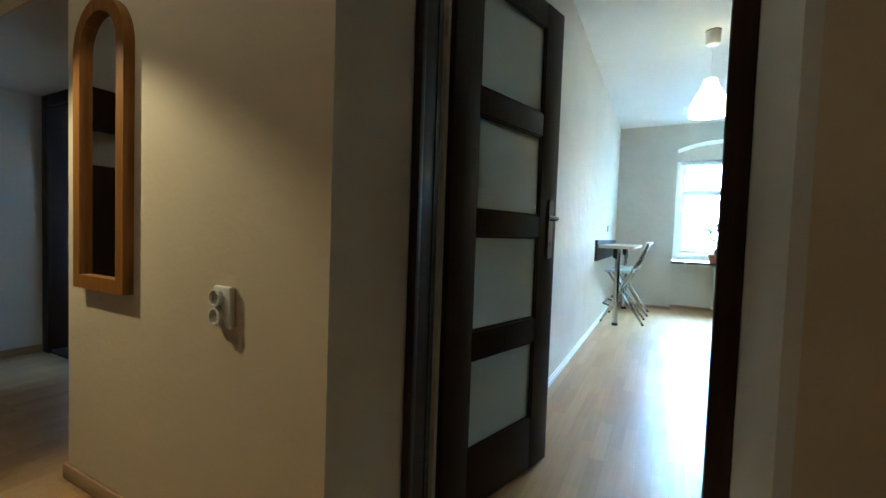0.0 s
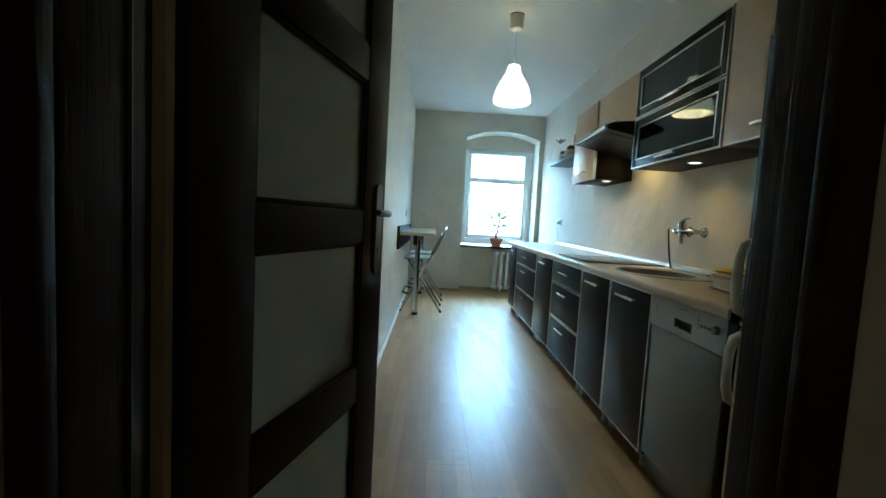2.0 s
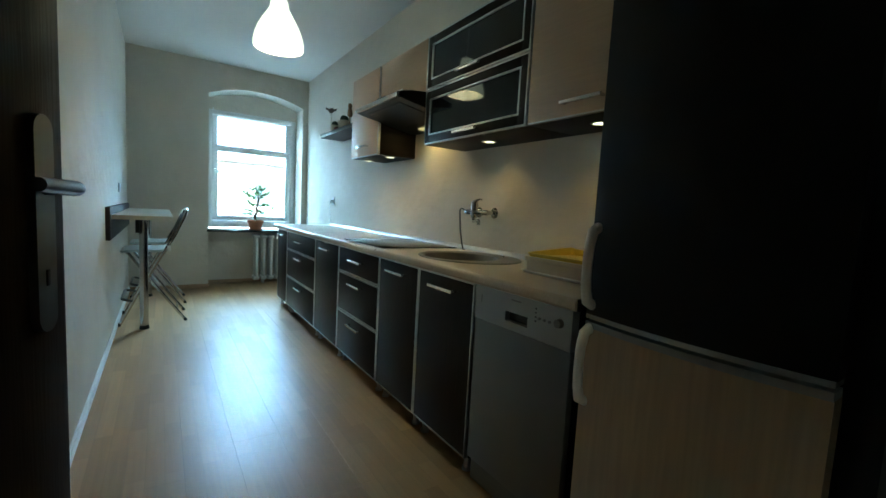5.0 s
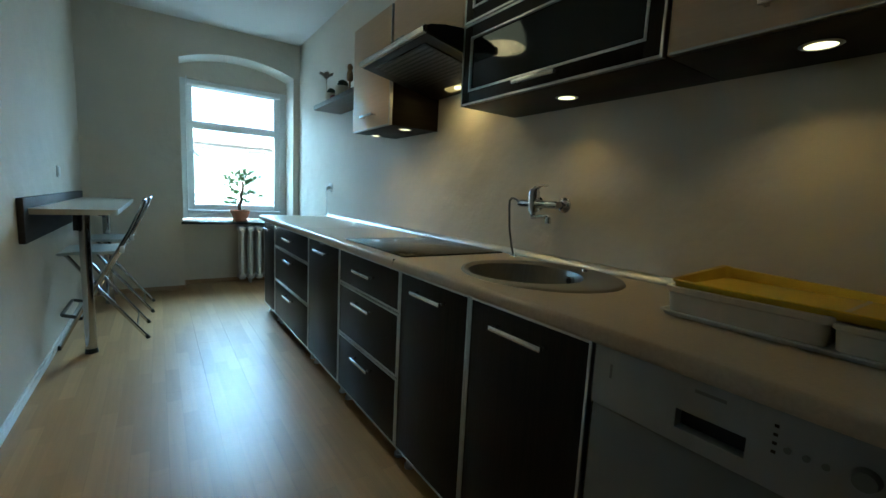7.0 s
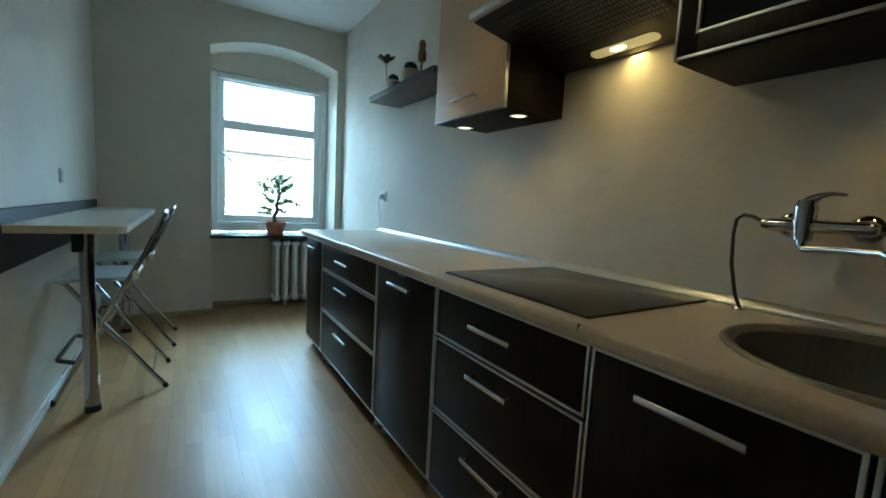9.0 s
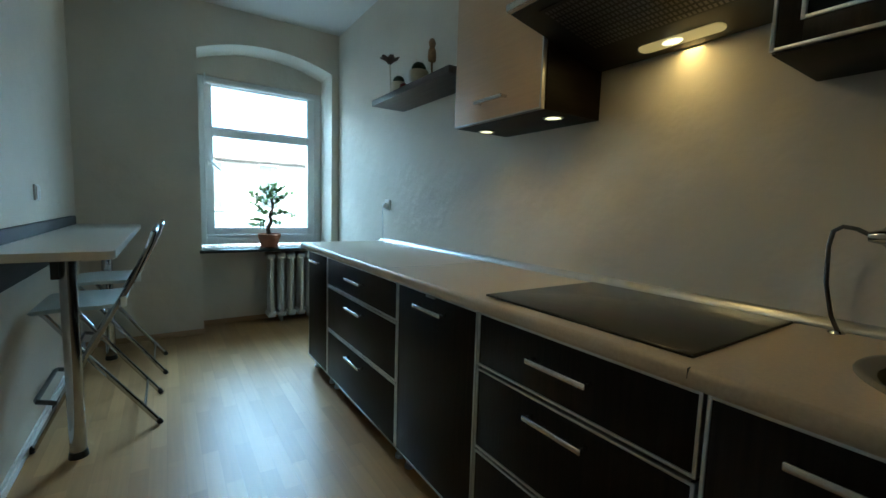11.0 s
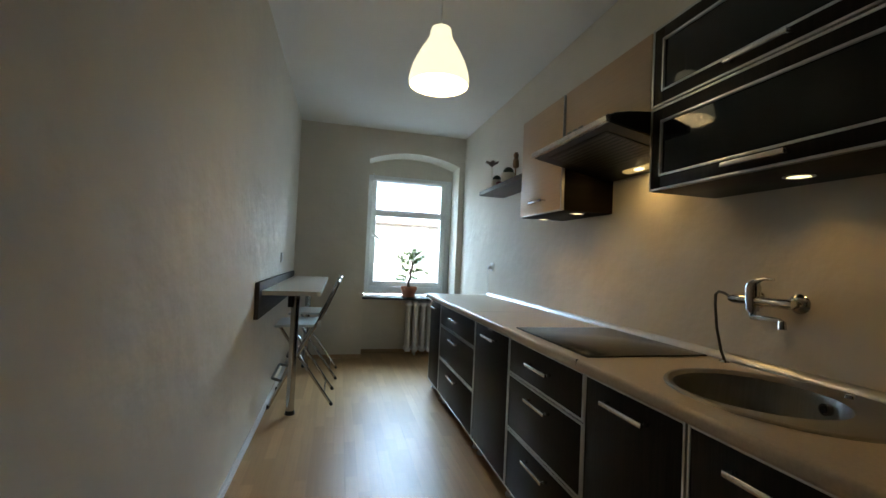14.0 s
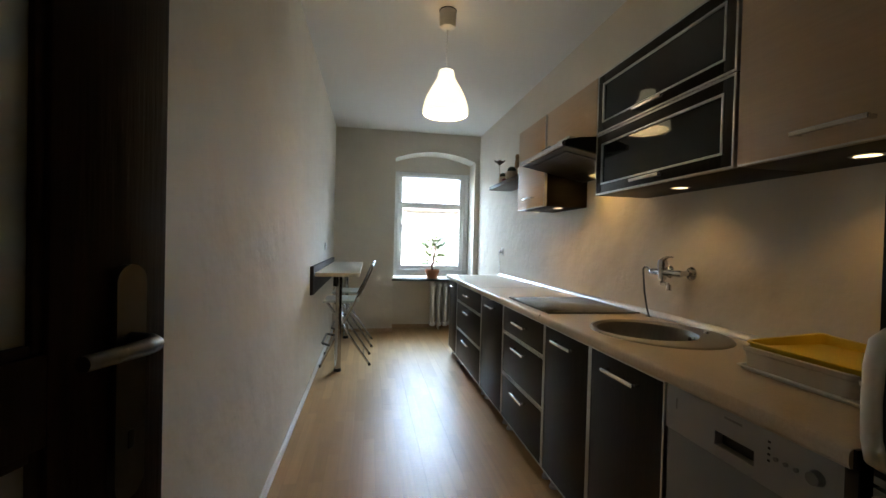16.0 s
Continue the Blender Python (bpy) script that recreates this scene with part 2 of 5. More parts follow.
CACTUS = material("cactus_skin", (0.030, 0.045, 0.022), 0.7, noise_amount=0.4, scale=90, bump=0.8, bump_scale=120)
FIGURE = material("painted_clay", (0.36, 0.22, 0.11), 0.6, noise_amount=0.4, scale=40)
PETAL = material("dusty_pink_petal", (0.38, 0.29, 0.24), 0.65, noise_amount=0.35, scale=50)
RED = material("red_glaze", (0.20, 0.03, 0.025), 0.45, noise_amount=0.2, scale=30)
PANE = glass("clear_glass")
SATIN = frosted("satin_glass")
SHADE = glow("opal_shade_lit", (1.0, 0.84, 0.50), 0.046)
SPOTGLOW = glow("halogen_lens_lit", (1.0, 0.76, 0.36), 0.09)
HOODGLOW = glow("hood_lens_lit", (1.0, 0.62, 0.17), 0.013)
FACADE = material("far_render", (0.38, 0.37, 0.35), 0.9, noise_amount=0.08, scale=0.6, bump=0.2, bump_scale=8)
ROOF = material("far_roof", (0.30, 0.22, 0.18), 0.85, noise_amount=0.3, scale=1.5)
FARGLASS = material("far_window_glass", (0.10, 0.125, 0.14), 0.08, noise_amount=0.2, scale=1)
ASPHALT = material("yard_asphalt", (0.05, 0.05, 0.05), 0.9, noise_amount=0.3, scale=1.2, bump=0.4, bump_scale=40)


# ---- mesh helpers ----
def box(bm, x0, x1, y0, y1, z0, z1, bevel=0.0, segs=2):
    r = bmesh.ops.create_cube(bm, size=1.0)
    vs = r["verts"]
    for v in vs:
        v.co = Vector(((x0 + x1) / 2 + v.co.x * (x1 - x0), (y0 + y1) / 2 + v.co.y * (y1 - y0), (z0 + z1) / 2 + v.co.z * (z1 - z0)))
    if bevel > 0:
        es = list({e for v in vs for e in v.link_edges})
        bmesh.ops.bevel(bm, geom=es, offset=bevel, segments=segs, profile=0.5, affect="EDGES")
    return bm


def tube(bm, pts, r, seg=12, cap=True):
    """A round bar along the points; r is one radius or one per point."""
    pts = [Vector(p) for p in pts]
    radii = r if isinstance(r, (list, tuple)) else [r] * len(pts)
    rings = []
    side = None
    for i, p in enumerate(pts):
        a = (pts[min(i + 1, len(pts) - 1)] - pts[max(i - 1, 0)]).normalized()
        if side is None:
            side = a.orthogonal().normalized()
        side = (side - a * side.dot(a)).normalized()
        up = a.cross(side)
        rings.append([bm.verts.new(p + radii[i] * (math.cos(k * math.tau / seg) * side + math.sin(k * math.tau / seg) * up)) for k in range(seg)])
    for a, b in zip(rings, rings[1:]):
        for k in range(seg):
            bm.faces.new((a[k], a[(k + 1) % seg], b[(k + 1) % seg], b[k]))
    if cap:
        bm.faces.new(rings[0][::-1])
        bm.faces.new(rings[-1])
    return bm


def lathe(bm, profile, centre, seg=32, sx=1.0, sy=1.0, cap=True):
    """Turns (radius, height) pairs round the upright axis at centre."""
    cx, cy, cz = centre
    rings = [[bm.verts.new((cx + sx * r * math.cos(k * math.tau / seg), cy + sy * r * math.sin(k * math.tau / seg), cz + z)) for k in range(seg)] for r, z in profile]
    for a, b in zip(rings, rings[1:]):
        for k in range(seg):
            bm.faces.new((a[k], a[(k + 1) % seg], b[(k + 1) % seg], b[k]))
    if cap:
        bm.faces.new(rings[0][::-1])
        bm.faces.new(rings[-1])
    return bm


def prism(bm, outline, axis, a, b):
    """Extrudes an outline of (u, v) pairs along an axis: x takes (y, z), y takes (x, z), z takes (x, y)."""
    def at(u, v, w):
        return {"x": (w, u, v), "y": (u, w, v), "z": (u, v, w)}[axis]
    lo = [bm.verts.new(at(u, v, a)) for u, v in outline]
    hi = [bm.verts.new(at(u, v, b)) for u, v in outline]
    n = len(outline)
    for i in range(n):
        bm.faces.new((lo[i], lo[(i + 1) % n], hi[(i + 1) % n], hi[i]))
    bm.faces.new(lo[::-1])
    bm.faces.new(hi)
    return bm


def arc(cx, cz, r, a0, a1, n):
    return [(cx + r * math.cos(radians(a0 + (a1 - a0) * i / n)), cz + r * math.sin(radians(a0 + (a1 - a0) * i / n))) for i in range(n + 1)]


def finish(name, bm, mat, smooth=35):
    bmesh.ops.recalc_face_normals(bm, faces=bm.faces)
    me = bpy.data.meshes.new(name)
    bm.to_mesh(me)
    bm.free()
    me.materials.append(mat)
    if smooth:
        for p in me.polygons:
            p.use_smooth = True
        me.set_sharp_from_angle(angle=radians(smooth))
    return me


def thing(name, label, category, loc=(0, 0, 0), group=""):
    ob = new(name)
    ob.location = loc
    ob.empty_display_size = 0.05
    return tagged(ob, label, category, group)


def root_of(ob):
    while ob.parent:
        ob = ob.parent
    return ob


def part(name, bm, mat, parent, label="", smooth=35):
    """One mesh under a thing or a part; bm is in world coordinates."""
    bmesh.ops.translate(bm, verts=bm.verts, vec=-root_of(parent).location)
    ob = new(name, finish(name, bm, mat, smooth))
    ob.parent = parent
    return tagged(ob, label)


def structure(name, bm, mat, label, category, smooth=35):
    return tagged(new(name, finish(name, bm, mat, smooth)), label, category, "", "structure")


def solo(name, bm, mat, label, category, loc, group="", smooth=35):
    """A thing of one mesh, its origin at loc."""
    bmesh.ops.translate(bm, verts=bm.verts, vec=-Vector(loc))
    ob = new(name, finish(name, bm, mat, smooth))
    ob.location = loc
    return tagged(ob, label, category, group)


def B():
    return bmesh.new()


# ---- the plan ----
XL, XR, YB, YD, ZC = -0.195, 1.765, 7.535, 1.77, 2.71
NX0, NX1 = 0.592, 1.695
HY, HX0, HX1 = 1.32, -3.74, 1.35
ND0, ND1 = -0.255, 0.615
YO = 8.05

# kitchen walls
structure("wall_west", box(B(), XL - 0.15, XL, YD, YO, 0, ZC), PAINT, "off-white painted plaster kitchen wall", "wall")
bm = box(B(), XR, XR + 0.15, 1.74, YO, 0, ZC)
structure("wall_east", bm, PAINT, "off-white roller-painted plaster wall behind the worktop", "wall")
bm = B()
box(bm, XL, NX0, YB, YO, 0, ZC)
box(bm, NX1, XR, YB, YO, 0, ZC)
box(bm, NX0, NX1, 7.80, YO, 0, 0.685)
cx = (NX0 + NX1) / 2
half = (NX1 - NX0) / 2
rise = 0.11
R = (half ** 2 + rise ** 2) / (2 * rise)
a = math.degrees(math.asin(half / R))
curve = arc(cx, 2.345 + rise - R, R, 90 - a, 90 + a, 20)
prism(bm, [(NX1, ZC), *curve, (NX0, ZC)], "y", YB, YO)
prism(bm, [(NX1, 2.225), *arc(cx, 2.345 + rise - R, R, 90 - a, 90 + a, 20), (NX0, 2.225)], "y", 7.855, YO)
structure("wall_north", bm, PAINT, "off-white painted end wall with arched window niche", "wall", 30)
bm = B()
box(bm, ND1, XR + 0.15, HY - 0.05, 1.750, 0, ZC)
structure("wall_south", bm, PAINT_HALL, "painted wall beside the kitchen doorway", "wall")
bm = box(B(), ND0, ND1, HY, YD, 2.10, ZC)
structure("door_lintel", bm, PAINT_HALL, "painted lintel over the kitchen doorway", "wall")
structure("ceiling", box(B(), XL - 0.15, XR + 0.15, 1.7405, YO, ZC, ZC + 0.2), CEIL, "white painted kitchen ceiling", "ceiling")

# hallway
structure("hall_wall_mirror", box(B(), -1.60, ND0, HY, 2.10, 0, ZC), PAINT_HALL, "cream painted hallway wall lit by a warm lamp", "wall")
structure("recess_lintel", box(B(), -3.90, -1.60, HY, HY + 0.012, 1.94, ZC), PAINT_HALL, "cream painted wall over the hall recess", "wall")
structure("recess_soffit", box(B(), -3.90, -1.60, HY + 0.0125, 2.10, 1.945, ZC), PAINT_REVEAL, "pale grey painted soffit of the hall recess", "wall")
structure("wall_filler", box(B(), ND0, XL - 0.15, YD, 2.10, 0, ZC), PAINT_HALL, "painted wall end beside the kitchen door", "wall")
bm = box(B(), -3.90, HX0, -1.1, 2.10, 0, ZC)
structure("hall_wall_west", bm, PAINT_REVEAL, "pale grey painted hallway end wall", "wall")
bm = box(B(), -2.90, -1.60, 1.97, 2.10, 0, 1.944)
structure("hall_wall_recess", bm, PAINT_REVEAL, "pale painted recess wall with a doorway", "wall")
structure("hall_wall_back", box(B(), -3.90, HX1 + 0.15, -1.25, -1.1, 0, ZC), PAINT_HALL, "cream painted hallway wall", "wall")
structure("hall_wall_east", box(B(), HX1, HX1 + 0.15, -1.1, HY - 0.05, 0, ZC), PAINT_HALL, "cream painted hallway wall", "wall")
structure("hall_ceiling", box(B(), -3.90, XR + 0.15, -1.25, 1.74, ZC, ZC + 0.2), CEIL, "white painted hallway ceiling", "ceiling")
# the grey-white door reveals
bm = prism(B(), [(ND0 + 0.0005, HY - 0.001), (-0.164, 1.530), (-0.164, 1.542), (ND0 + 0.0005, 1.542)], "z", 0, 2.10)
structure("reveal_left", bm, PAINT_REVEAL, "pale grey painted door reveal", "wall")
bm = box(B(), 0.595, ND1, HY - 0.05, 1.60, 0, 2.10)
structure("reveal_right", bm, PAINT_REVEAL, "pale grey painted door reveal", "wall")

# the room behind the recess door, with its own daylight opening
bm = box(B(), -5.2, -5.05, 2.10, 5.4, 0, ZC)
box(bm, -2.0, -1.85, 2.10, 5.4, 0, ZC)
box(bm, -5.2, -1.85, 5.4, 5.55, 0, 0.9)
box(bm, -5.2, -1.85, 5.4, 5.55, 2.3, ZC)
box(bm, -5.2, -3.75, 5.4, 5.55, 0.9, 2.3)
box(bm, -3.25, -1.85, 5.4, 5.55, 0.9, 2.3)
box(bm, -5.2, -3.9, 1.97, 2.10, 0, ZC)
structure("side_room_wall", bm, PAINT_REVEAL, "pale painted walls of the room beyond the hall", "wall")
structure("side_room_ceiling", box(B(), -5.2, -1.85, 1.97, 5.55, ZC, ZC + 0.2), CEIL, "white ceiling of the room beyond the hall", "ceiling")

# subfloor
structure("floor", box(B(), -5.2, XR + 0.15, -1.25, YO, -0.16, -0.008), SUBFLOOR, "beech-look laminate floor of long three-strip boards", "floor")

# skirtings
bm = box(B(), XL, XL + 0.014, YD + 0.02, YB, 0, 0.035, 0.004)
box(bm, XL, XL + 0.009, YD + 0.02, YB, 0.035, 0.055, 0.003)
structure("baseboard_west", bm, PVC, "white plastic cable skirting along the wall", "skirting")
bm = box(B(), XL + 0.014, NX0, YB - 0.014, YB, 0, 0.045, 0.004)
box(bm, NX0 + 0.012, NX1, 7.786, 7.80, 0, 0.045, 0.004)
box(bm, NX0, NX0 + 0.012, YB - 0.014, 7.80, 0, 0.045, 0.004)
structure("baseboard_north", bm, BASEWOOD, "beech-look wooden skirting", "skirting")
bm = box(B(), -1.615, ND0, HY - 0.015, HY, 0, 0.06, 0.004)
box(bm, -1.615, -1.60, HY, 1.955, 0, 0.06, 0.004)
box(bm, HX0, HX0 + 0.015, -1.1, 1.97, 0, 0.06, 0.004)
structure("baseboard_hall", bm, BASEWOOD, "beech-look wooden skirting in the hallway", "skirting")

# ---- kitchen door and its frame ----
frame_ob = tagged(new("door_1_frame"), "dark stained wooden door frame", "door frame", "", "structure")


def jamb(name, boxes):
    bm = B()
    for b in boxes:
        box(bm, *b, 0.004)
    return part(name, bm, DOORWOOD, frame_ob)


jamb("jamb_left", [(-0.1635, -0.136, 1.520, 1.542, 0, 2.09), (ND0 + 0.002, -0.205, 1.543, 1.76, 0, 2.055), (-0.204, -0.186, 1.60, 1.72, 0, 2.04)])
jamb("jamb_right", [(0.548, 0.594, 1.585, 1.608, 0, 2.09), (0.604, ND1 - 0.001, 1.609, 1.752, 0, 2.055), (0.572, 0.603, 1.62, 1.675, 0, 2.04)])
jamb("head", [(-0.159, 0.547, 1.517, 1.541, 2.00, 2.09), (-0.185, 0.56, 1.56, 1.755, 2.02, 2.055)])
bm = tube(B(), [(-0.1855, 1.69, 0.10), (-0.1855, 1.69, 2.0)], 0.004, 6)
part("seal", bm, BLACK, frame_ob, "dark rubber seal")

LW, LH, LT = 0.70, 1.985, 0.04
door = thing("door_1", "dark stained door, open, with four satin glass panes", "door", (-0.172, 1.782, 0.01))
tagged(door, kind="structure")
dm = pose(-0.172, 1.782, 0.01, 0, 0, -15.9)
# built along +y from the hinge, thickness along -x
zs = [0.0, 0.225, 0.562, 0.662, 1.010, 1.096, 1.434, 1.525, 1.885, LH]
st = 0.138


def shift(bm):
    bmesh.ops.translate(bm, verts=bm.verts, vec=door.location)
    return bm


part("stile", shift(box(B(), -LT, 0, 0, st, 0, LH, 0.003)), DOORWOOD, door)
part("stile", shift(box(B(), -LT, 0, LW - st, LW, 0, LH, 0.003)), DOORWOOD, door)
for i in range(0, 10, 2):
    part("rail", shift(box(B(), -LT + 0.001, -0.001, st - 0.001, LW - st + 0.001, zs[i], zs[i + 1], 0.003)), DOORWOOD, door)
for i in range(1, 9, 2):
    part("pane", shift(box(B(), -LT / 2 - 0.003, -LT / 2 + 0.003, st - 0.004, LW - st + 0.004, zs[i] - 0.004, zs[i + 1] + 0.004)), SATIN, door, "satin glass pane")
    bm = B()
    for x in (-LT + 0.005, -0.014):
        box(bm, x, x + 0.009, st, st + 0.010, zs[i], zs[i + 1], 0.003)
        box(bm, x, x + 0.009, LW - st - 0.010, LW - st, zs[i], zs[i + 1], 0.003)
        box(bm, x, x + 0.009, st + 0.010, LW - st - 0.010, zs[i], zs[i] + 0.010, 0.003)
        box(bm, x, x + 0.009, st + 0.010, LW - st - 0.010, zs[i + 1] - 0.010, zs[i + 1], 0.003)
    part("glazing_bead", shift(bm), DOORWOOD, door)


def handle_set(side):
    """Long rounded plate with a keyhole and a lever pointing to the hinge."""
    s = 1 if side > 0 else -1
    x0 = 0.0 if s > 0 else -LT
    y = LW - 0.058
    out = arc(y, 1.155, 0.019, 0, 180, 10) + arc(y, 0.935, 0.019, 180, 360, 10)
    bm = prism(B(), out, "x", x0, x0 + s * 0.009)
    plate = part("handle_plate", shift(bm), DOORMETAL, door, "satin metal door plate")
    bm = tube(B(), [(x0 + s * 0.008, y, 1.090), (x0 + s * 0.032, y, 1.090), (x0 + s * 0.041, y - 0.006, 1.090), (x0 + s * 0.044, y - 0.02, 1.090), (x0 + s * 0.047, y - 0.092, 1.092)], [0.010, 0.009, 0.009, 0.009, 0.0075], 12)
    part("lever", shift(bm), DOORMETAL, plate, "satin metal lever")
    bm = box(B(), x0 + s * 0.0085, x0 + s * 0.0105, y - 0.004, y + 0.004, 0.972, 0.992, 0.001)
    part("keyhole", shift(bm), BLACK, plate)


handle_set(1)
handle_set(-1)
door.matrix_world = dm

# ---- window ----
win = tagged(new("window_1"), "white plastic window with a fixed top light", "window", "", "structure")


def ring(bm, x0, x1, z0, z1, w, y0, y1, bevel=0.004):
    box(bm, x0, x0 + w, y0, y1, z0, z1, bevel)
    box(bm, x1 - w, x1, y0, y1, z0, z1, bevel)
    box(bm, x0 + w, x1 - w, y0, y1, z0, z0 + w, bevel)
    box(bm, x0 + w, x1 - w, y0, y1, z1 - w, z1, bevel)
    return bm


WY = 7.87
part("window_frame", box(ring(B(), NX0 + 0.002, NX1 - 0.002, 0.73, 2.222, 0.064, WY, WY + 0.07), NX0 + 0.066, NX1 - 0.066, WY + 0.001, WY + 0.069, 0.794, 0.818, 0.003), PVC, win)
sash = part("sash_lower", ring(B(), 0.657, 1.622, 0.822, 1.771, 0.064, WY - 0.014, WY + 0.05), PVC, win)
part("pane", box(B(), 0.718, 1.561, WY + 0.018, WY + 0.024, 0.883, 1.710), PANE, sash, "clear glass pane").visible_shadow = False
bm = box(B(), 0.659, 0.720, WY + 0.002, WY + 0.05, 1.774, 2.157, 0.004)
box(bm, 1.556, 1.627, WY + 0.002, WY + 0.05, 1.774, 2.157, 0.004)
box(bm, 0.720, 1.556, WY + 0.002, WY + 0.05, 1.774, 1.792, 0.004)
box(bm, 0.720, 1.556, WY + 0.002, WY + 0.05, 2.143, 2.157, 0.004)
top = part("sash_upper", bm, PVC, win)
part("pane", box(B(), 0.716, 1.560, WY + 0.020, WY + 0.026, 1.788, 2.147), PANE, top, "clear glass pane").visible_shadow = False
bm = tube(B(), [(0.691, WY - 0.014, 1.475), (0.691, WY - 0.050, 1.475), (0.700, WY - 0.056, 1.470), (0.785, WY - 0.058, 1.395)], [0.012, 0.011, 0.011, 0.008], 10)
box(bm, 0.676, 0.706, WY - 0.020, WY - 0.013, 1.44, 1.51, 0.003)
part("window_handle", bm, PVC, sash, "white window handle, half turned")
bm = box(B(), 0.672, 1.615, WY - 0.052, WY - 0.016, 2.150, 2.188, 0.010)
box(bm, 0.660, 0.672, WY - 0.056, WY - 0.012, 2.140, 2.235, 0.003)
solo("roller_blind", bm, PVC, "slim white roller blind cassette, rolled up", "blind", (1.14, WY - 0.03, 2.15))
bm = box(B(), 0.575, 1.715, 7.505, 7.80, 0.688, 0.716, 0.005)
box(bm, NX0 + 0.002, NX1 - 0.002, 7.80, 7.868, 0.688, 0.716)
structure("window_sill", bm, SILL, "dark polished stone window sill", "sill")
bm = box(B(), NX0, NX1, 7.99, 8.17, 0.66, 0.675, 0.003)
structure("outer_sill", bm, ALU, "metal outer window sill", "sill")

# ---- opposite building, yard ----
structure("ground", box(B(), -80, 80, YO + 0.2, 90, -9.2, -9.0), ASPHALT, "grey asphalt yard between buildings", "ground")
house = thing("apartment_building", "pale rendered apartment building across the yard", "building", (1, 24, -9))
part("wall", box(B(), -16, 20, 24, 34, -9, 2.9), FACADE, house)
bm = prism(B(), [(23.6, 2.9), (34.4, 2.9), (34.4, 3.0), (29, 3.2), (23.6, 3.0)], "x", -16.5, 20.5)
part("roof", bm, ROOF, house)
for fl in range(4):
    for k in range(15):
        x, z = -12.25 + 2.3 * k, -8.55 + 3.1 * fl
        w = part("window", ring(B(), x, x + 0.90, z, z + 2.05, 0.06, 23.93, 24.03, 0.01), PVC, house)
        part("pane", box(B(), x + 0.06, x + 0.84, 23.97, 23.99, z + 0.06, z + 1.99), FARGLASS, w)
        part("sill", box(B(), x - 0.06, x + 0.96, 23.86, 24.0, z - 0.07, z - 0.005, 0.01), FACADE, w)
part("cornice", box(B(), -16.2, 20.2, 23.75, 24.0, 2.84, 2.9, 0.02), FACADE, house)

# low guard rail on the outer sill
rail_ob = thing("window_guard_rail", "low pale metal guard rail outside the window", "rail", (1.14, 8.13, 0.676))
part("top_bar", tube(B(), [(NX0 + 0.03, 8.13, 0.905), (NX1 - 0.03, 8.13, 0.905)], 0.008, 8), ALU, rail_ob)
for k in range(18):
    x = NX0 + 0.045 + k * (NX1 - NX0 - 0.09) / 17
    part("baluster", tube(B(), [(x, 8.13, 0.6755), (x, 8.13, 0.912), (x, 8.13, 0.922), (x, 8.13, 0.930)], [0.006, 0.006, 0.011, 0.003], 8), ALU, rail_ob)

# ---- radiator ----
rad = thing("radiator", "cream enamelled column radiator under the window sill", "radiator", (1.40, 7.69, 0.03))


def column(x):
    bm = B()
    for dy in (-0.056, 0.0, 0.056):
        box(bm, x - 0.022, x + 0.022, 7.69 + dy - 0.021, 7.69 + dy + 0.021, 0.070, 0.625, 0.0195, 3)
    for z0 in (0.045, 0.598):
        box(bm, x - 0.038, x + 0.038, 7.608, 7.772, z0, z0 + 0.056, 0.022, 3)
    return bm


for k in range(6):
    part("column", column(1.158 + 0.091 * k), RADIATOR, rad, "", 60)
for z in (0.075, 0.625):
    part("connecting_pipe", tube(B(), [(1.135, 7.69, z), (1.635, 7.69, z)], 0.017, 10), RADIATOR, rad)
for x in (1.249, 1.522):
    part("foot", box(B(), x - 0.012, x + 0.012, 7.63, 7.75, 0.0, 0.055, 0.004), RADIATOR, rad)

# ---- kitchen units ----
XF = 1.157
ZB, ZT = 0.078, 0.822


def edged_front(parent, name, y0, y1, z0, z1, x, mat, sides="tblr", label="", w=0.0075):
    """A front panel with bright metal edging round it."""
    f = part(name, box(B(), x, x + 0.018, y0 + 0.004, y1 - 0.004, z0, z1, 0.0015), mat, parent, label)
    bm = B()
    if "l" in sides:
        box(bm, x - 0.003, x + 0.0165, y1 - 0.0035 - w, y1 - 0.0035, z0, z1, 0.001)
    if "r" in sides:
        box(bm, x - 0.003, x + 0.0165, y0 + 0.0035, y0 + 0.0035 + w, z0, z1, 0.001)
    if "t" in sides:
        box(bm, x - 0.0028, x + 0.0165, y0 + 0.0035 + w, y1 - 0.0035 - w, z1 - w, z1, 0.001)
    if "b" in sides:
        box(bm, x - 0.0028, x + 0.0165, y0 + 0.0035 + w, y1 - 0.0035 - w, z0, z0 + w, 0.001)
    part("edging", bm, ALU, f, "bright aluminium edging")
    return f


def bar_handle(parent, yc, z, length, x):
    bm = box(B(), x - 0.034, x - 0.023, yc - length / 2, yc + length / 2, z - 0.0075, z + 0.0075, 0.003, 3)
    for d in (-1, 1):
        box(bm, x - 0.026, x + 0.001, yc + d * (length / 2 - 0.008) - 0.005, yc + d * (length / 2 - 0.008) + 0.005, z - 0.005, z + 0.006, 0.002)
    return part("handle", bm, HANDLE, parent, "polished metal bar handle")


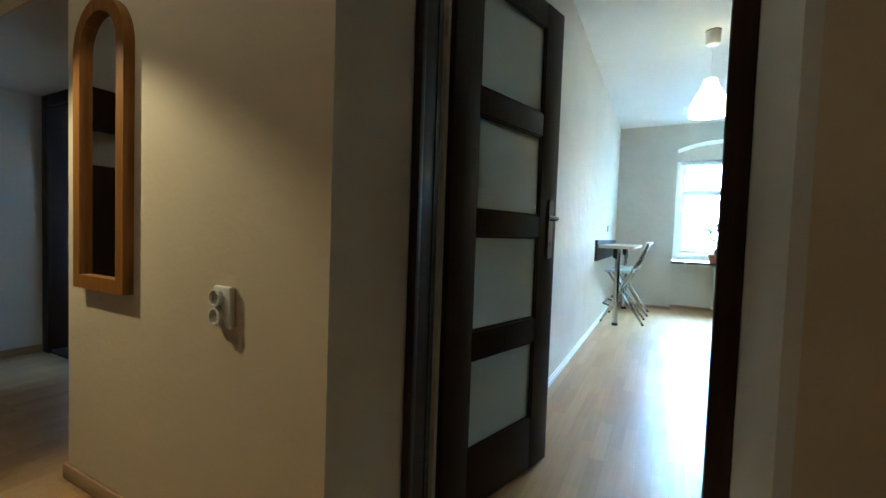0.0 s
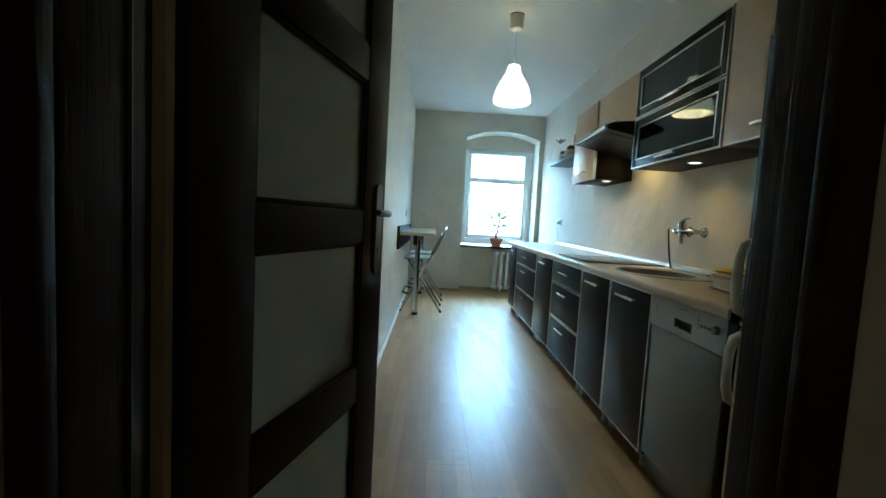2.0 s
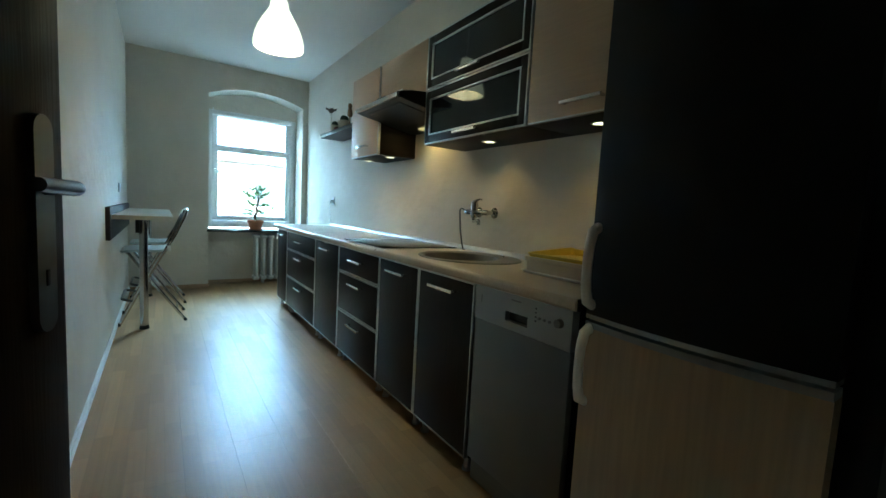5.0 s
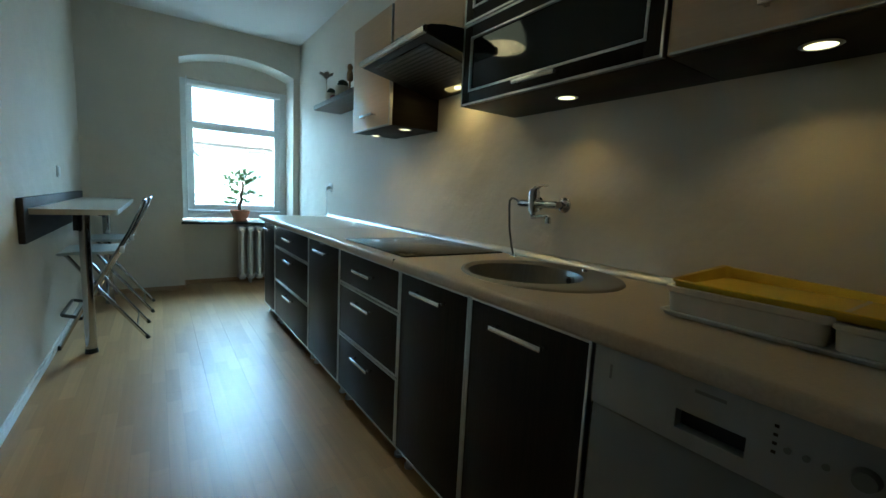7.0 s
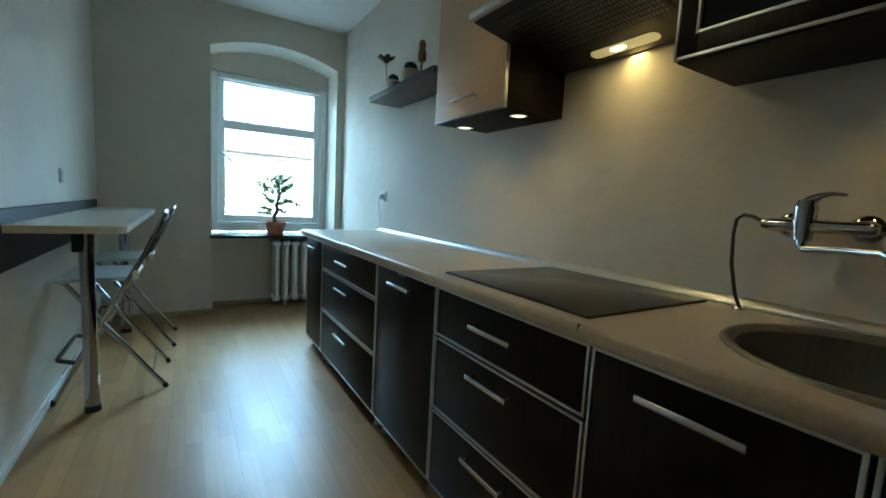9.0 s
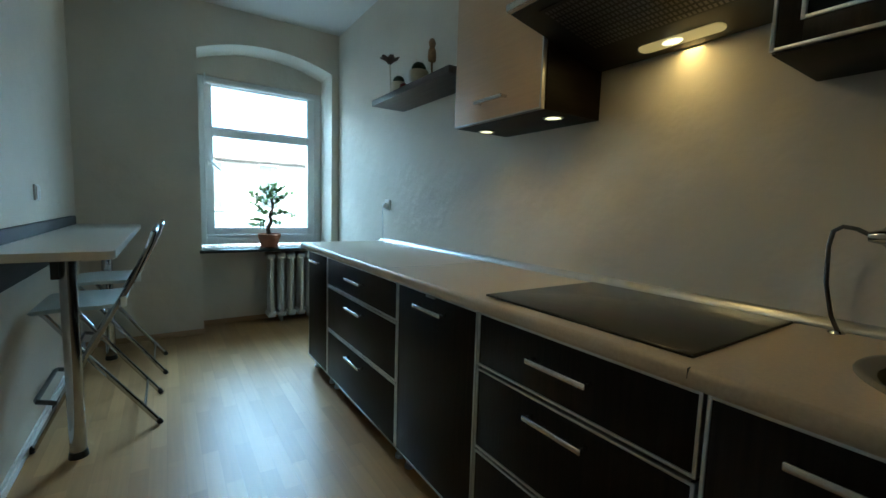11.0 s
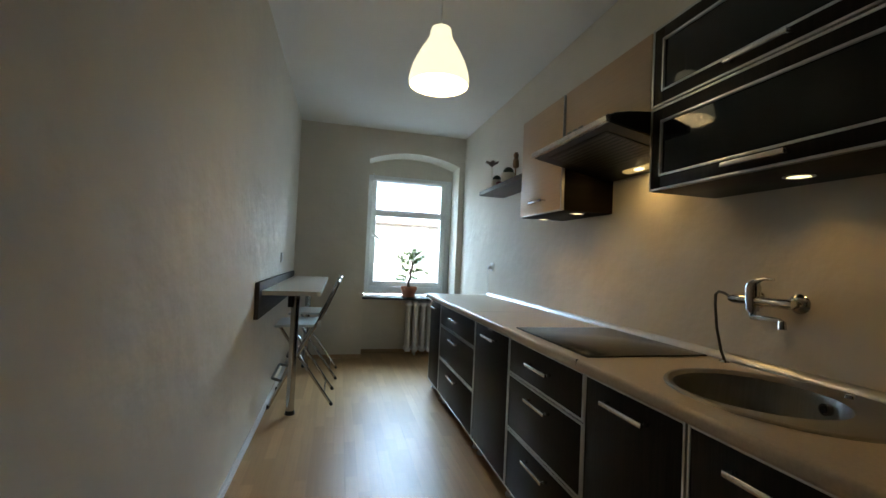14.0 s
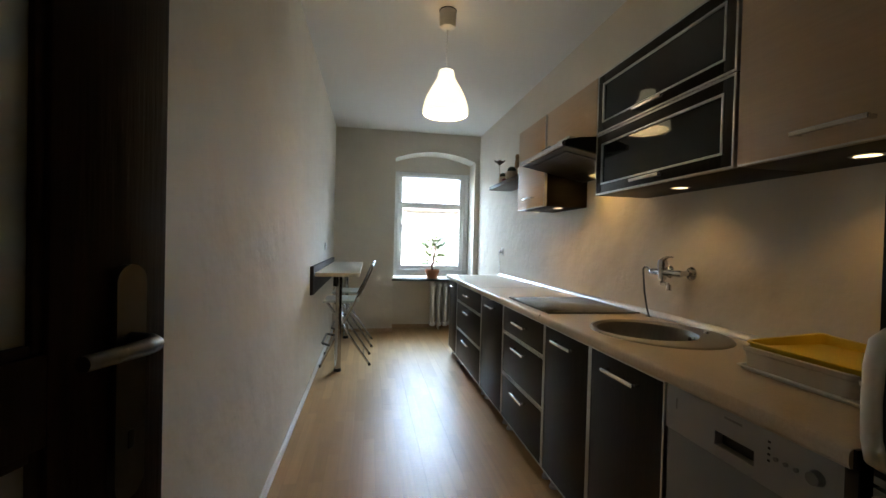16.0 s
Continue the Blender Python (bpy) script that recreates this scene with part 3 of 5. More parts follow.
def base_unit(name, label, y0, y1, drawers, handle=0.19):
    u = thing(name, label, "kitchen cabinet", (1.45, (y0 + y1) / 2, 0), "base units under the worktop")
    za = 0.69 if 3.15 < y0 < 3.8 else ZT - 0.002
    zb = 0.69 if 3.15 < y1 < 3.8 else ZT - 0.002
    bm = box(B(), XF + 0.02, XR - 0.03, y0 + 0.001, y0 + 0.017, ZB, za)
    box(bm, XF + 0.02, XR - 0.03, y1 - 0.017, y1 - 0.001, ZB, zb)
    box(bm, XF + 0.02, XR - 0.03, y0 + 0.017, y1 - 0.017, ZB, ZB + 0.016)
    box(bm, XR - 0.046, XR - 0.03, y0 + 0.017, y1 - 0.017, ZB + 0.016, ZT - 0.002)
    part("body", bm, WENGE_BOX, u)
    yc = (y0 + y1) / 2
    if drawers:
        cuts = [(ZB + 0.004, 0.3685), (0.3775, 0.6385), (0.6475, ZT - 0.004)]
        for (z0, z1), zh in zip(cuts, (0.312, 0.585, 0.742)):
            d = edged_front(u, "drawer_front", y0, y1, z0, z1, XF, WENGE)
            bar_handle(d, yc, zh, handle, XF)
    else:
        d = edged_front(u, "door", y0, y1, ZB + 0.004, ZT - 0.004, XF, WENGE)
        bar_handle(d, yc, 0.760, handle, XF)
    for y in (y0 + 0.045, y1 - 0.045):
        for x in (XF + 0.05, XR - 0.10):
            bm = tube(B(), [(x, y, 0.012), (x, y, ZB)], 0.015, 12)
            tube(bm, [(x, y, 0.0), (x, y, 0.012)], 0.022, 12)
            part("foot", bm, ALU, u, "grey adjustable foot")
    return u


base_unit("base_cabinet", "narrow dark wenge base cabinet with aluminium edging", 6.00, 6.40, False, 0.17)
base_unit("drawer_cabinet", "wide dark wenge cabinet with three drawers", 5.08, 6.00, True, 0.20)
joint_unit = base_unit("base_cabinet", "dark wenge base cabinet with one door, under the worktop joint", 4.535, 5.08, False)
part("latch", box(B(), XF - 0.008, XF - 0.0005, 4.785, 4.845, 0.803, 0.813, 0.003), SILVER_LIGHT, joint_unit, "small grey latch tab")
base_unit("drawer_cabinet", "dark wenge cabinet with three drawers under the hob", 3.875, 4.535, True)
base_unit("base_cabinet", "dark wenge base cabinet with one door, beside the drawers", 3.433, 3.875, False)
base_unit("base_cabinet", "dark wenge sink cabinet beside the dishwasher", 2.996, 3.433, False)

# worktop, with the sink's cut-out
SX, SY = 1.474, 3.458
AX, AY = 0.262, 0.290


def worktop(far):
    x0, x1, z0, z1 = XF - 0.022, XR, ZT, 0.860
    r = 0.014
    bm = B()
    prof = [(x0 + 0.006, z0)] + [(x0 + r + r * math.cos(radians(a)), z0 + 0.010 + 0.010 * math.sin(radians(a))) for a in (210, 180)]
    prof += [(x0 + r + r * math.cos(radians(a)), z1 - r + r * math.sin(radians(a))) for a in (180, 160, 140, 120, 105, 90)]
    ys = [2.500, SY - AY - 0.03, SY + AY + 0.03, 5.196, 5.1985, 6.520]
    front = x0 + r
    # front nosing along the whole length
    for ya, yb in ((ys[4], ys[5]),) if far else ((ys[0], ys[3]),):
        prism(bm, prof + [(front + 0.02, z1), (front + 0.02, z0)], "y", ya, yb)
    for ya, yb in ((ys[4], ys[5]),) if far else ((ys[0], ys[1]), (ys[2], ys[3])):
        box(bm, front + 0.02, x1, ya, yb, z0, z1)
    if far:
        return bm
    n = 48
    el = [(SX + (AX - 0.012) * math.cos(k * math.tau / n), SY + (AY - 0.012) * math.sin(k * math.tau / n)) for k in range(n)]
    xa, xb, ya, yb = front + 0.02, x1, ys[1], ys[2]

    def rim(px, py):
        dx, dy = px - SX, py - SY
        s = min(((xb if dx > 0 else xa) - SX) / dx if abs(dx) > 1e-6 else 9e9, ((yb if dy > 0 else ya) - SY) / dy if abs(dy) > 1e-6 else 9e9)
        return SX + dx * s, SY + dy * s

    inner = [bm.verts.new((px, py, z1)) for px, py in el]
    outer = [bm.verts.new((*rim(px, py), z1)) for px, py in el]
    low = [bm.verts.new((px, py, z0)) for px, py in el]
    for k in range(n):
        j = (k + 1) % n
        bm.faces.new((inner[k], inner[j], outer[j], outer[k]))
        bm.faces.new((inner[k], low[k], low[j], inner[j]))
    for ax_, ay_ in ((xa, ya), (xa, yb), (xb, ya), (xb, yb)):
        near = sorted(range(n), key=lambda k: (outer[k].co.x - ax_) ** 2 + (outer[k].co.y - ay_) ** 2)[:2]
        v = bm.verts.new((ax_, ay_, z1))
        bm.faces.new((outer[near[0]], outer[near[1]], v))
    return bm


wt = thing("worktop", "long beige laminate worktop with a rounded front edge", "worktop", (1.45, 4.5, ZT))
part("slab", worktop(False), WORKTOP, wt, "", 30)
part("slab", worktop(True), WORKTOP, wt, "", 30)
part("end_strip", box(B(), XF - 0.012, XR, 2.494, 2.4995, ZT, 0.859), BLACK, wt, "black end strip")
part("crack", box(B(), XF - 0.0226, XF - 0.012, 3.9000, 3.9012, ZT + 0.018, 0.8602), BLACK, wt, "dark crack in the front edge")
part("joint_strip", box(B(), XF - 0.010, XR - 0.03, 5.1962, 5.1983, ZT, 0.8604), BLACK, wt, "dark joint line")
bm = prism(B(), [(XR, 0.860), (XR - 0.026, 0.860), (XR - 0.026, 0.864), (XR - 0.021, 0.873), (XR - 0.011, 0.882), (XR, 0.886)], "y", 2.50, 6.520)
upstand = thing("wall_strip", "shiny aluminium sealing strip along the worktop's back edge", "trim strip", (XR - 0.01, 4.5, 0.86))
part("strip", bm, ALU, upstand)

# sink
sink = thing("sink", "oval stainless steel inset sink", "sink", (SX, SY, 0.86))
bm = B()
n = 48
bx, by, ox, oy = 0.200, 0.204, -0.018, 0.050
rings = []
spec = [(AX, AY, 0, 0, 0.8605), (AX - 0.004, AY - 0.004, 0, 0, 0.8655), (AX - 0.014, AY - 0.014, 0, 0, 0.866), (bx + 0.012, by + 0.012, ox, oy, 0.8635),
        (bx, by, ox, oy, 0.858), (bx - 0.006, by - 0.006, ox, oy, 0.83), (bx - 0.014, by - 0.014, ox, oy, 0.74), (bx - 0.05, by - 0.05, ox, oy, 0.712), (0.06, 0.07, ox, oy, 0.703), (0.03, 0.03, ox, oy, 0.702)]
for rx, ry, dx, dy, z in spec:
    rings.append([bm.verts.new((SX + dx + rx * math.cos(k * math.tau / n), SY + dy + ry * math.sin(k * math.tau / n), z)) for k in range(n)])
for p, q in zip(rings, rings[1:]):
    for k in range(n):
        bm.faces.new((p[k], p[(k + 1) % n], q[(k + 1) % n], q[k]))
bm.faces.new(rings[-1])
part("basin", bm, STEEL, sink, "", 50)
bm = lathe(B(), [(0.034, 0.0), (0.034, 0.004), (0.028, 0.005), (0.026, 0.002)], (SX + ox, SY + oy, 0.7025), 24)
part("drain", bm, CHROME, sink, "chrome drain")
bm = tube(B(), [(1.640, 3.440, 0.826), (1.622, 3.444, 0.826)], 0.016, 16)
part("overflow", bm, CHROME, sink, "chrome overflow with a dark hole")
bm = tube(B(), [(1.6225, 3.4439, 0.826), (1.6205, 3.4443, 0.826)], 0.010, 12)
part("overflow_hole", bm, BLACK, sink)
bm = tube(B(), [(SX + 0.205, SY - 0.04, 0.8645), (SX + 0.205, SY - 0.04, 0.873)], [0.013, 0.011], 14)
part("plug_knob", bm, CHROME, sink)

# hob
hob = thing("hob", "black ceramic glass hob set into the worktop", "hob", (1.47, 4.24, 0.86))
bm = box(B(), 1.196, 1.725, 3.922, 4.548, 0.8602, 0.8665, 0.003)
part("glass_top", bm, CERAMIC, hob)
bm = box(B(), 1.1945, 1.1958, 3.921, 4.549, 0.8602, 0.8650)
box(bm, 1.7252, 1.7265, 3.921, 4.549, 0.8602, 0.8650)
box(bm, 1.1958, 1.7252, 3.9205, 3.9218, 0.8602, 0.8650)
box(bm, 1.1958, 1.7252, 4.5482, 4.5495, 0.8602, 0.8650)
part("edge_trim", bm, BLACK, hob, "thin black seal round the glass")
# tap
tap = thing("wall_tap", "chrome wall-mounted mixer tap with a swivel spout", "tap", (XR, 3.672, 1.105))
TZ, TX = 1.101, XR - 0.080
for y in (3.612, 3.756):
    bm = lathe(B(), [(0.033, 0.0), (0.033, 0.004), (0.024, 0.014), (0.014, 0.018)], (0, 0, 0), 24)
    bmesh.ops.rotate(bm, verts=bm.verts, cent=(0, 0, 0), matrix=Matrix.Rotation(radians(-90), 3, "Y"))
    bmesh.ops.translate(bm, verts=bm.verts, vec=(XR, y, TZ))
    tube(bm, [(XR - 0.015, y, TZ), (TX, y, TZ)], 0.013, 14)
    part("wall_flange", bm, CHROME, tap)
bm = tube(B(), [(TX, 3.577, TZ), (TX, 3.587, TZ), (TX, 3.642, TZ), (TX, 3.712, TZ), (TX, 3.772, TZ), (TX, 3.792, TZ)], [0.012, 0.017, 0.015, 0.016, 0.017, 0.012], 18)
part("body", bm, CHROME, tap)
bm = tube(B(), [(TX, 3.707, TZ - 0.035), (TX, 3.707, TZ + 0.01), (TX, 3.707, TZ + 0.045), (TX, 3.707, TZ + 0.062)], [0.019, 0.023, 0.024, 0.019], 20)
part("cartridge", bm, CHROME, tap)
bm = tube(B(), [(TX, 3.708, TZ + 0.050), (TX, 3.700, TZ + 0.062), (TX, 3.682, TZ + 0.073), (TX, 3.662, TZ + 0.078), (TX, 3.636, TZ + 0.075)], [0.016, 0.013, 0.0075, 0.0045, 0.0035], 12)
part("lever", bm, CHROME, tap)
bm = tube(B(), [(TX, 3.707, TZ - 0.030), (TX, 3.707, TZ - 0.048), (TX - 0.01, 3.697, TZ - 0.056), (TX - 0.045, 3.630, TZ - 0.050), (TX - 0.095, 3.545, TZ - 0.046), (TX - 0.104, 3.530, TZ - 0.050), (TX - 0.106, 3.527, TZ - 0.070)], [0.012, 0.011, 0.009, 0.008, 0.008, 0.010, 0.011], 14)
part("spout", bm, CHROME, tap)
bm = tube(B(), [(TX, 3.790, TZ + 0.003), (TX, 3.814, TZ + 0.016), (TX, 3.838, TZ + 0.020), (TX + 0.003, 3.855, TZ + 0.008), (TX + 0.010, 3.862, TZ - 0.03), (TX + 0.018, 3.860, TZ - 0.12), (TX + 0.024, 3.845, TZ - 0.20), (TX + 0.026, 3.828, 0.861)], 0.0050, 10)
hose = part("braided_hose", bm, DOORMETAL, tap, "dark braided supply hose")
part("hose_collar", tube(B(), [(TX + 0.026, 3.832, 0.8605), (TX + 0.026, 3.832, 0.867)], [0.017, 0.013], 14), CHROME, hose)

# dish drainer
dr = thing("dish_drainer", "cream dish drainer box with a yellow rack on top", "dish drainer", (1.52, 2.83, 0.86))


def shell(bm, x0, x1, y0, y1, z0, z1, flare, t):
    """An open box with rounded corners, flaring walls and a thicker rim."""
    def outline(grow):
        xa, xb, ya, yb, r = x0 - grow, x1 + grow, y0 - grow, y1 + grow, 0.018 + grow * 0.5
        return [(cx_ + r * math.cos(radians(s + 22.5 * i)), cy_ + r * math.sin(radians(s + 22.5 * i)))
                for cx_, cy_, s in ((xb - r, yb - r, 0), (xa + r, yb - r, 90), (xa + r, ya + r, 180), (xb - r, ya + r, 270)) for i in range(5)]

    h = z1 - z0
    steps = [(-0.002, z0), (0, z0 + 0.002), (flare * 0.8, z0 + h * 0.72), (flare + 0.004, z0 + h * 0.78), (flare + 0.005, z1 - 0.002), (flare + 0.003, z1), (flare - t, z1), (flare - t - 0.001, z1 - 0.002), (-t, z0 + t)]
    rings_ = [[bm.verts.new((*p, z)) for p in outline(g)] for g, z in steps]
    for a, b in zip(rings_, rings_[1:]):
        for k in range(20):
            bm.faces.new((a[k], a[(k + 1) % 20], b[(k + 1) % 20], b[k]))
    bm.faces.new(rings_[0][::-1])
    bm.faces.new(rings_[-1])
    return bm


part("drip_tray", shell(B(), 1.384, 1.702, 2.560, 2.978, 0.8605, 0.872, 0.004, 0.004), WHITE, dr, "cream drip tray with a raised rim")
part("crate", shell(B(), 1.400, 1.69, 2.68, 2.972, 0.868, 0.930, 0.006, 0.004), CREAM, dr, "cream plastic crate")
part("cutlery_cup", shell(B(), 1.400, 1.69, 2.575, 2.668, 0.868, 0.922, 0.004, 0.004), CREAM, dr, "brownish cutlery holder")
bm = shell(B(), 1.404, 1.688, 2.59, 2.966, 0.924, 0.944, 0.003, 0.005)
for v in bm.verts:
    v.co.z += 0.020 * max(0.0, (v.co.y - 2.90) / 0.07) * max(0.0, (v.co.x - 1.39) / 0.30) * (v.co.z > 0.935)
part("yellow_rack", bm, YELLOW, dr, "yellow plastic rack")

# dishwasher
dw = thing("dishwasher", "silver freestanding dishwasher under the worktop", "dishwasher", (1.45, 2.75, 0))
part("body", box(B(), XF + 0.03, XR - 0.03, 2.520, 2.985, 0.02, ZT - 0.003, 0.004), BLACK, dw)
part("door", box(B(), XF, XF + 0.029, 2.518, 2.988, 0.105, 0.686, 0.006), SILVER, dw)
bm = B()
loops = [[bm.verts.new((x, y, z)) for y, z in ((ya, za), (yb, za), (yb, zb), (ya, zb))]
         for x in (XF - 0.004, XF + 0.029) for ya, yb, za, zb in ((2.518, 2.988, 0.688, ZT - 0.004), (2.702, 2.813, 0.717, 0.753))]
for a, b in ((loops[0], loops[1]), (loops[2], loops[3]), (loops[0], loops[2]), (loops[1], loops[3])):
    for k in range(4):
        bm.faces.new((a[k], a[(k + 1) % 4], b[(k + 1) % 4], b[k]))
panel = part("control_panel", bm, SILVER_LIGHT, dw, "pale silver control panel")
part("grip_recess", box(B(), XF + 0.020, XF + 0.028, 2.701, 2.814, 0.716, 0.754), BLACK, panel, "dark grip recess")
bm = tube(B(), [(XF - 0.004, 2.565, 0.768), (XF - 0.018, 2.565, 0.768)], [0.016, 0.013], 20)
part("program_knob", bm, SILVER, panel, "round silver program knob")
for k in range(3):
    part("button", tube(B(), [(XF - 0.004, 2.605 + 0.022 * k, 0.762), (XF - 0.008, 2.605 + 0.022 * k, 0.762)], 0.005, 10), SILVER, panel)
for k in range(4):
    part("indicator", box(B(), XF - 0.0049, XF - 0.0038, 2.663, 2.669, 0.748 + 0.014 * k, 0.753 + 0.014 * k), BLACK, panel)
part("badge", box(B(), XF - 0.0049, XF - 0.0038, 2.735, 2.785, 0.795, 0.801), SILVER, panel, "small unreadable badge")
part("vent_mark", box(B(), XF - 0.0049, XF - 0.0038, 2.945, 2.950, 0.755, 0.785), SILVER, panel)
part("kick_plate", box(B(), XF + 0.022, XF + 0.040, 2.520, 2.986, 0.006, 0.100, 0.004), SILVER, dw, "dark kick plate")

# fridge
fy0, fy1 = 1.925, 2.478
fr = thing("fridge_freezer", "tall fridge freezer with black upper and oak lower door", "fridge", (1.45, 2.2, 0))
part("body", box(B(), XF + 0.062, XR - 0.02, fy0 + 0.002, fy1 - 0.002, 0.03, 1.70, 0.006), BLACK, fr)


def bowed(x_back, z0, z1, y0, y1, x_edge, bow, inset=0.0):
    yc, h = (y0 + y1) / 2, (y1 - y0) / 2
    pts = [(x_back, y0), (x_back, y1)] + [(x_edge - bow * (1 - ((y - yc) / h) ** 2), y) for y in [y1 - (y1 - y0) * i / 16 for i in range(17)]]
    return prism(B(), pts, "z", z0, z1)


for name, z0, z1, mat, label in (("upper_door", 0.822, 1.70, BLACKDOOR, "black film-covered door"), ("lower_door", 0.055, 0.783, OAKFILM, "oak-look film-covered door")):
    d = part(name, bowed(XF + 0.058, z0, z1, fy0, fy1, XF + 0.004, 0.026), mat, fr, label, 25)
    if name == "upper_door":
        part("bottom_trim", bowed(XF + 0.056, 0.809, 0.822, fy0 + 0.001, fy1 - 0.001, XF + 0.002, 0.027), SILVER_LIGHT, d, "pale grey trim", 25)
        part("top_trim", bowed(XF + 0.056, 1.70, 1.722, fy0 + 0.001, fy1 - 0.001, XF + 0.002, 0.027), SILVER_LIGHT, d, "pale grey trim", 25)
        hz0, hz1 = 0.850, 1.075
    else:
        part("top_trim", bowed(XF + 0.056, 0.783, 0.801, fy0 + 0.001, fy1 - 0.001, XF + 0.002, 0.029), SILVER_LIGHT, d, "pale grey trim", 25)
        hz0, hz1 = 0.562, 0.782
    if name == "upper_door":
        bm = lathe(B(), [(0.034, 0.0), (0.034, 0.003), (0.026, 0.005)], (0, 0, 0), 24, 0.42, 1.0)
        bmesh.ops.rotate(bm, verts=bm.verts, cent=(0, 0, 0), matrix=Matrix.Rotation(radians(-90), 3, "Y"))
        bmesh.ops.translate(bm, verts=bm.verts, vec=(XF - 0.0215, 2.198, 1.645))
        part("badge", bm, SILVER_LIGHT, d, "small oval silver badge", 60)
    bm = B()
    hy = fy1 - 0.018
    path = [(XF + 0.004, hy, hz0), (XF - 0.022, hy, hz0 + 0.012), (XF - 0.033, hy, hz0 + 0.05), (XF - 0.036, hy, (hz0 + hz1) / 2), (XF - 0.033, hy, hz1 - 0.05), (XF - 0.022, hy, hz1 - 0.012), (XF + 0.004, hy, hz1)]
    tube(bm, path, [0.016, 0.0155, 0.0145, 0.014, 0.0145, 0.0155, 0.016], 12)
    part("handle", bm, WHITE, d, "white curved handle", 60)
part("plinth", box(B(), XF + 0.03, XF + 0.06, fy0 + 0.01, fy1 - 0.01, 0.0, 0.05), BLACK, fr)

# ---- wall units ----
XU, ZU0, ZU1 = 1.448, 1.490, 2.120


def wall_carcass(u, y0, y1, z0=ZU0, mat=None):
    bm = box(B(), XU + 0.019, XR, y0 + 0.0008, y1 - 0.0008, z0, ZU1, 0.001)
    return part("body", bm, mat or WENGE_BOX, u)


def spot_fitting(sx, sy):
    s = thing("cabinet_spotlight", "small recessed halogen spotlight, lit", "spotlight", (sx, sy, ZU0), "spotlights under the wall units")
    part("bezel", lathe(B(), [(0.040, 0.0), (0.040, -0.004), (0.036, -0.006), (0.030, -0.006), (0.029, -0.001)], (sx, sy, ZU0 - 0.0005), 28), CHROME, s, "chrome bezel")
    part("lens", lathe(B(), [(0.029, 0.0), (0.029, -0.004), (0.015, -0.0062)], (sx, sy, ZU0 - 0.001), 24), SPOTGLOW, s, "glowing lens")


ua = thing("wall_cabinet", "tall oak-fronted wall cabinet beside the hood", "kitchen cabinet", (1.6, 4.86, ZU0), "wall units")
wall_carcass(ua, 4.595, 5.125)
d = edged_front(ua, "door", 4.595, 5.125, ZU0, ZU1 - 0.002, XU, OAK, "br", "bleached oak-look door", 0.006)
bar_handle(d, 4.86, 1.565, 0.17, XU)
ub = thing("wall_cabinet", "short oak-fronted wall cabinet over the hood", "kitchen cabinet", (1.6, 4.27, 1.81), "wall units")
wall_carcass(ub, 3.945, 4.592, 1.812)
d = edged_front(ub, "door", 3.945, 4.584, 1.814, ZU1 - 0.002, XU, OAK, "", "bleached oak-look flap")
bar_handle(d, 4.27, 1.862, 0.17, XU)
uc = thing("glass_cabinet", "dark wenge wall cabinet with two smoked glass flaps", "kitchen cabinet", (1.6, 3.5, ZU0), "wall units")
wall_carcass(uc, 3.078, 3.942)
for z0, z1 in ((ZU0, 1.806), (1.812, ZU1)):
    y0, y1 = 3.078, 3.942
    bm = B()
    w = 0.058
    box(bm, XU, XU + 0.018, y0 + 0.004, y0 + w, z0, z1, 0.001)
    box(bm, XU, XU + 0.018, y1 - w, y1 - 0.004, z0, z1, 0.001)
    box(bm, XU, XU + 0.018, y0 + w, y1 - w, z0, z0 + w, 0.001)
    box(bm, XU, XU + 0.018, y0 + w, y1 - w, z1 - w, z1, 0.001)
    f = part("flap", bm, WENGE, uc, "wenge frame of the flap")
    part("smoked_pane", box(B(), XU + 0.006, XU + 0.011, y0 + w - 0.003, y1 - w + 0.003, z0 + w - 0.003, z1 - w + 0.003), DARKGLASS, f, "smoked glass")
    bm = B()
    for e, o, t in ((0.0035, 0.0, 0.008), (w - 0.006, 0.0, 0.008)):
        box(bm, XU - 0.003, XU + 0.016, y0 + e, y0 + e + t, z0 + (e if e > 0.01 else 0), z1 - (e if e > 0.01 else 0), 0.001)
        box(bm, XU - 0.003, XU + 0.016, y1 - e - t, y1 - e, z0 + (e if e > 0.01 else 0), z1 - (e if e > 0.01 else 0), 0.001)
        zz = e if e > 0.01 else 0
        box(bm, XU - 0.0028, XU + 0.016, y0 + e + t, y1 - e - t, z0 + zz, z0 + zz + t, 0.001)
        box(bm, XU - 0.0028, XU + 0.016, y0 + e + t, y1 - e - t, z1 - zz - t, z1 - zz, 0.001)
    part("edging", bm, ALU, f, "bright aluminium edging")
    bar_handle(f, 3.51, z0 + 0.032, 0.19, XU)
ud = thing("wall_cabinet", "oak-fronted wall cabinet beside the fridge", "kitchen cabinet", (1.6, 2.78, ZU0), "wall units")
wall_carcass(ud, 2.490, 3.075)
d = edged_front(ud, "door", 2.490, 3.075, ZU0, ZU1 - 0.002, XU, OAK, "b", "bleached oak-look door", 0.006)
bar_handle(d, 2.78, 1.545, 0.19, XU)
for sx, sy in SPOTS:
    spot_fitting(sx, sy)

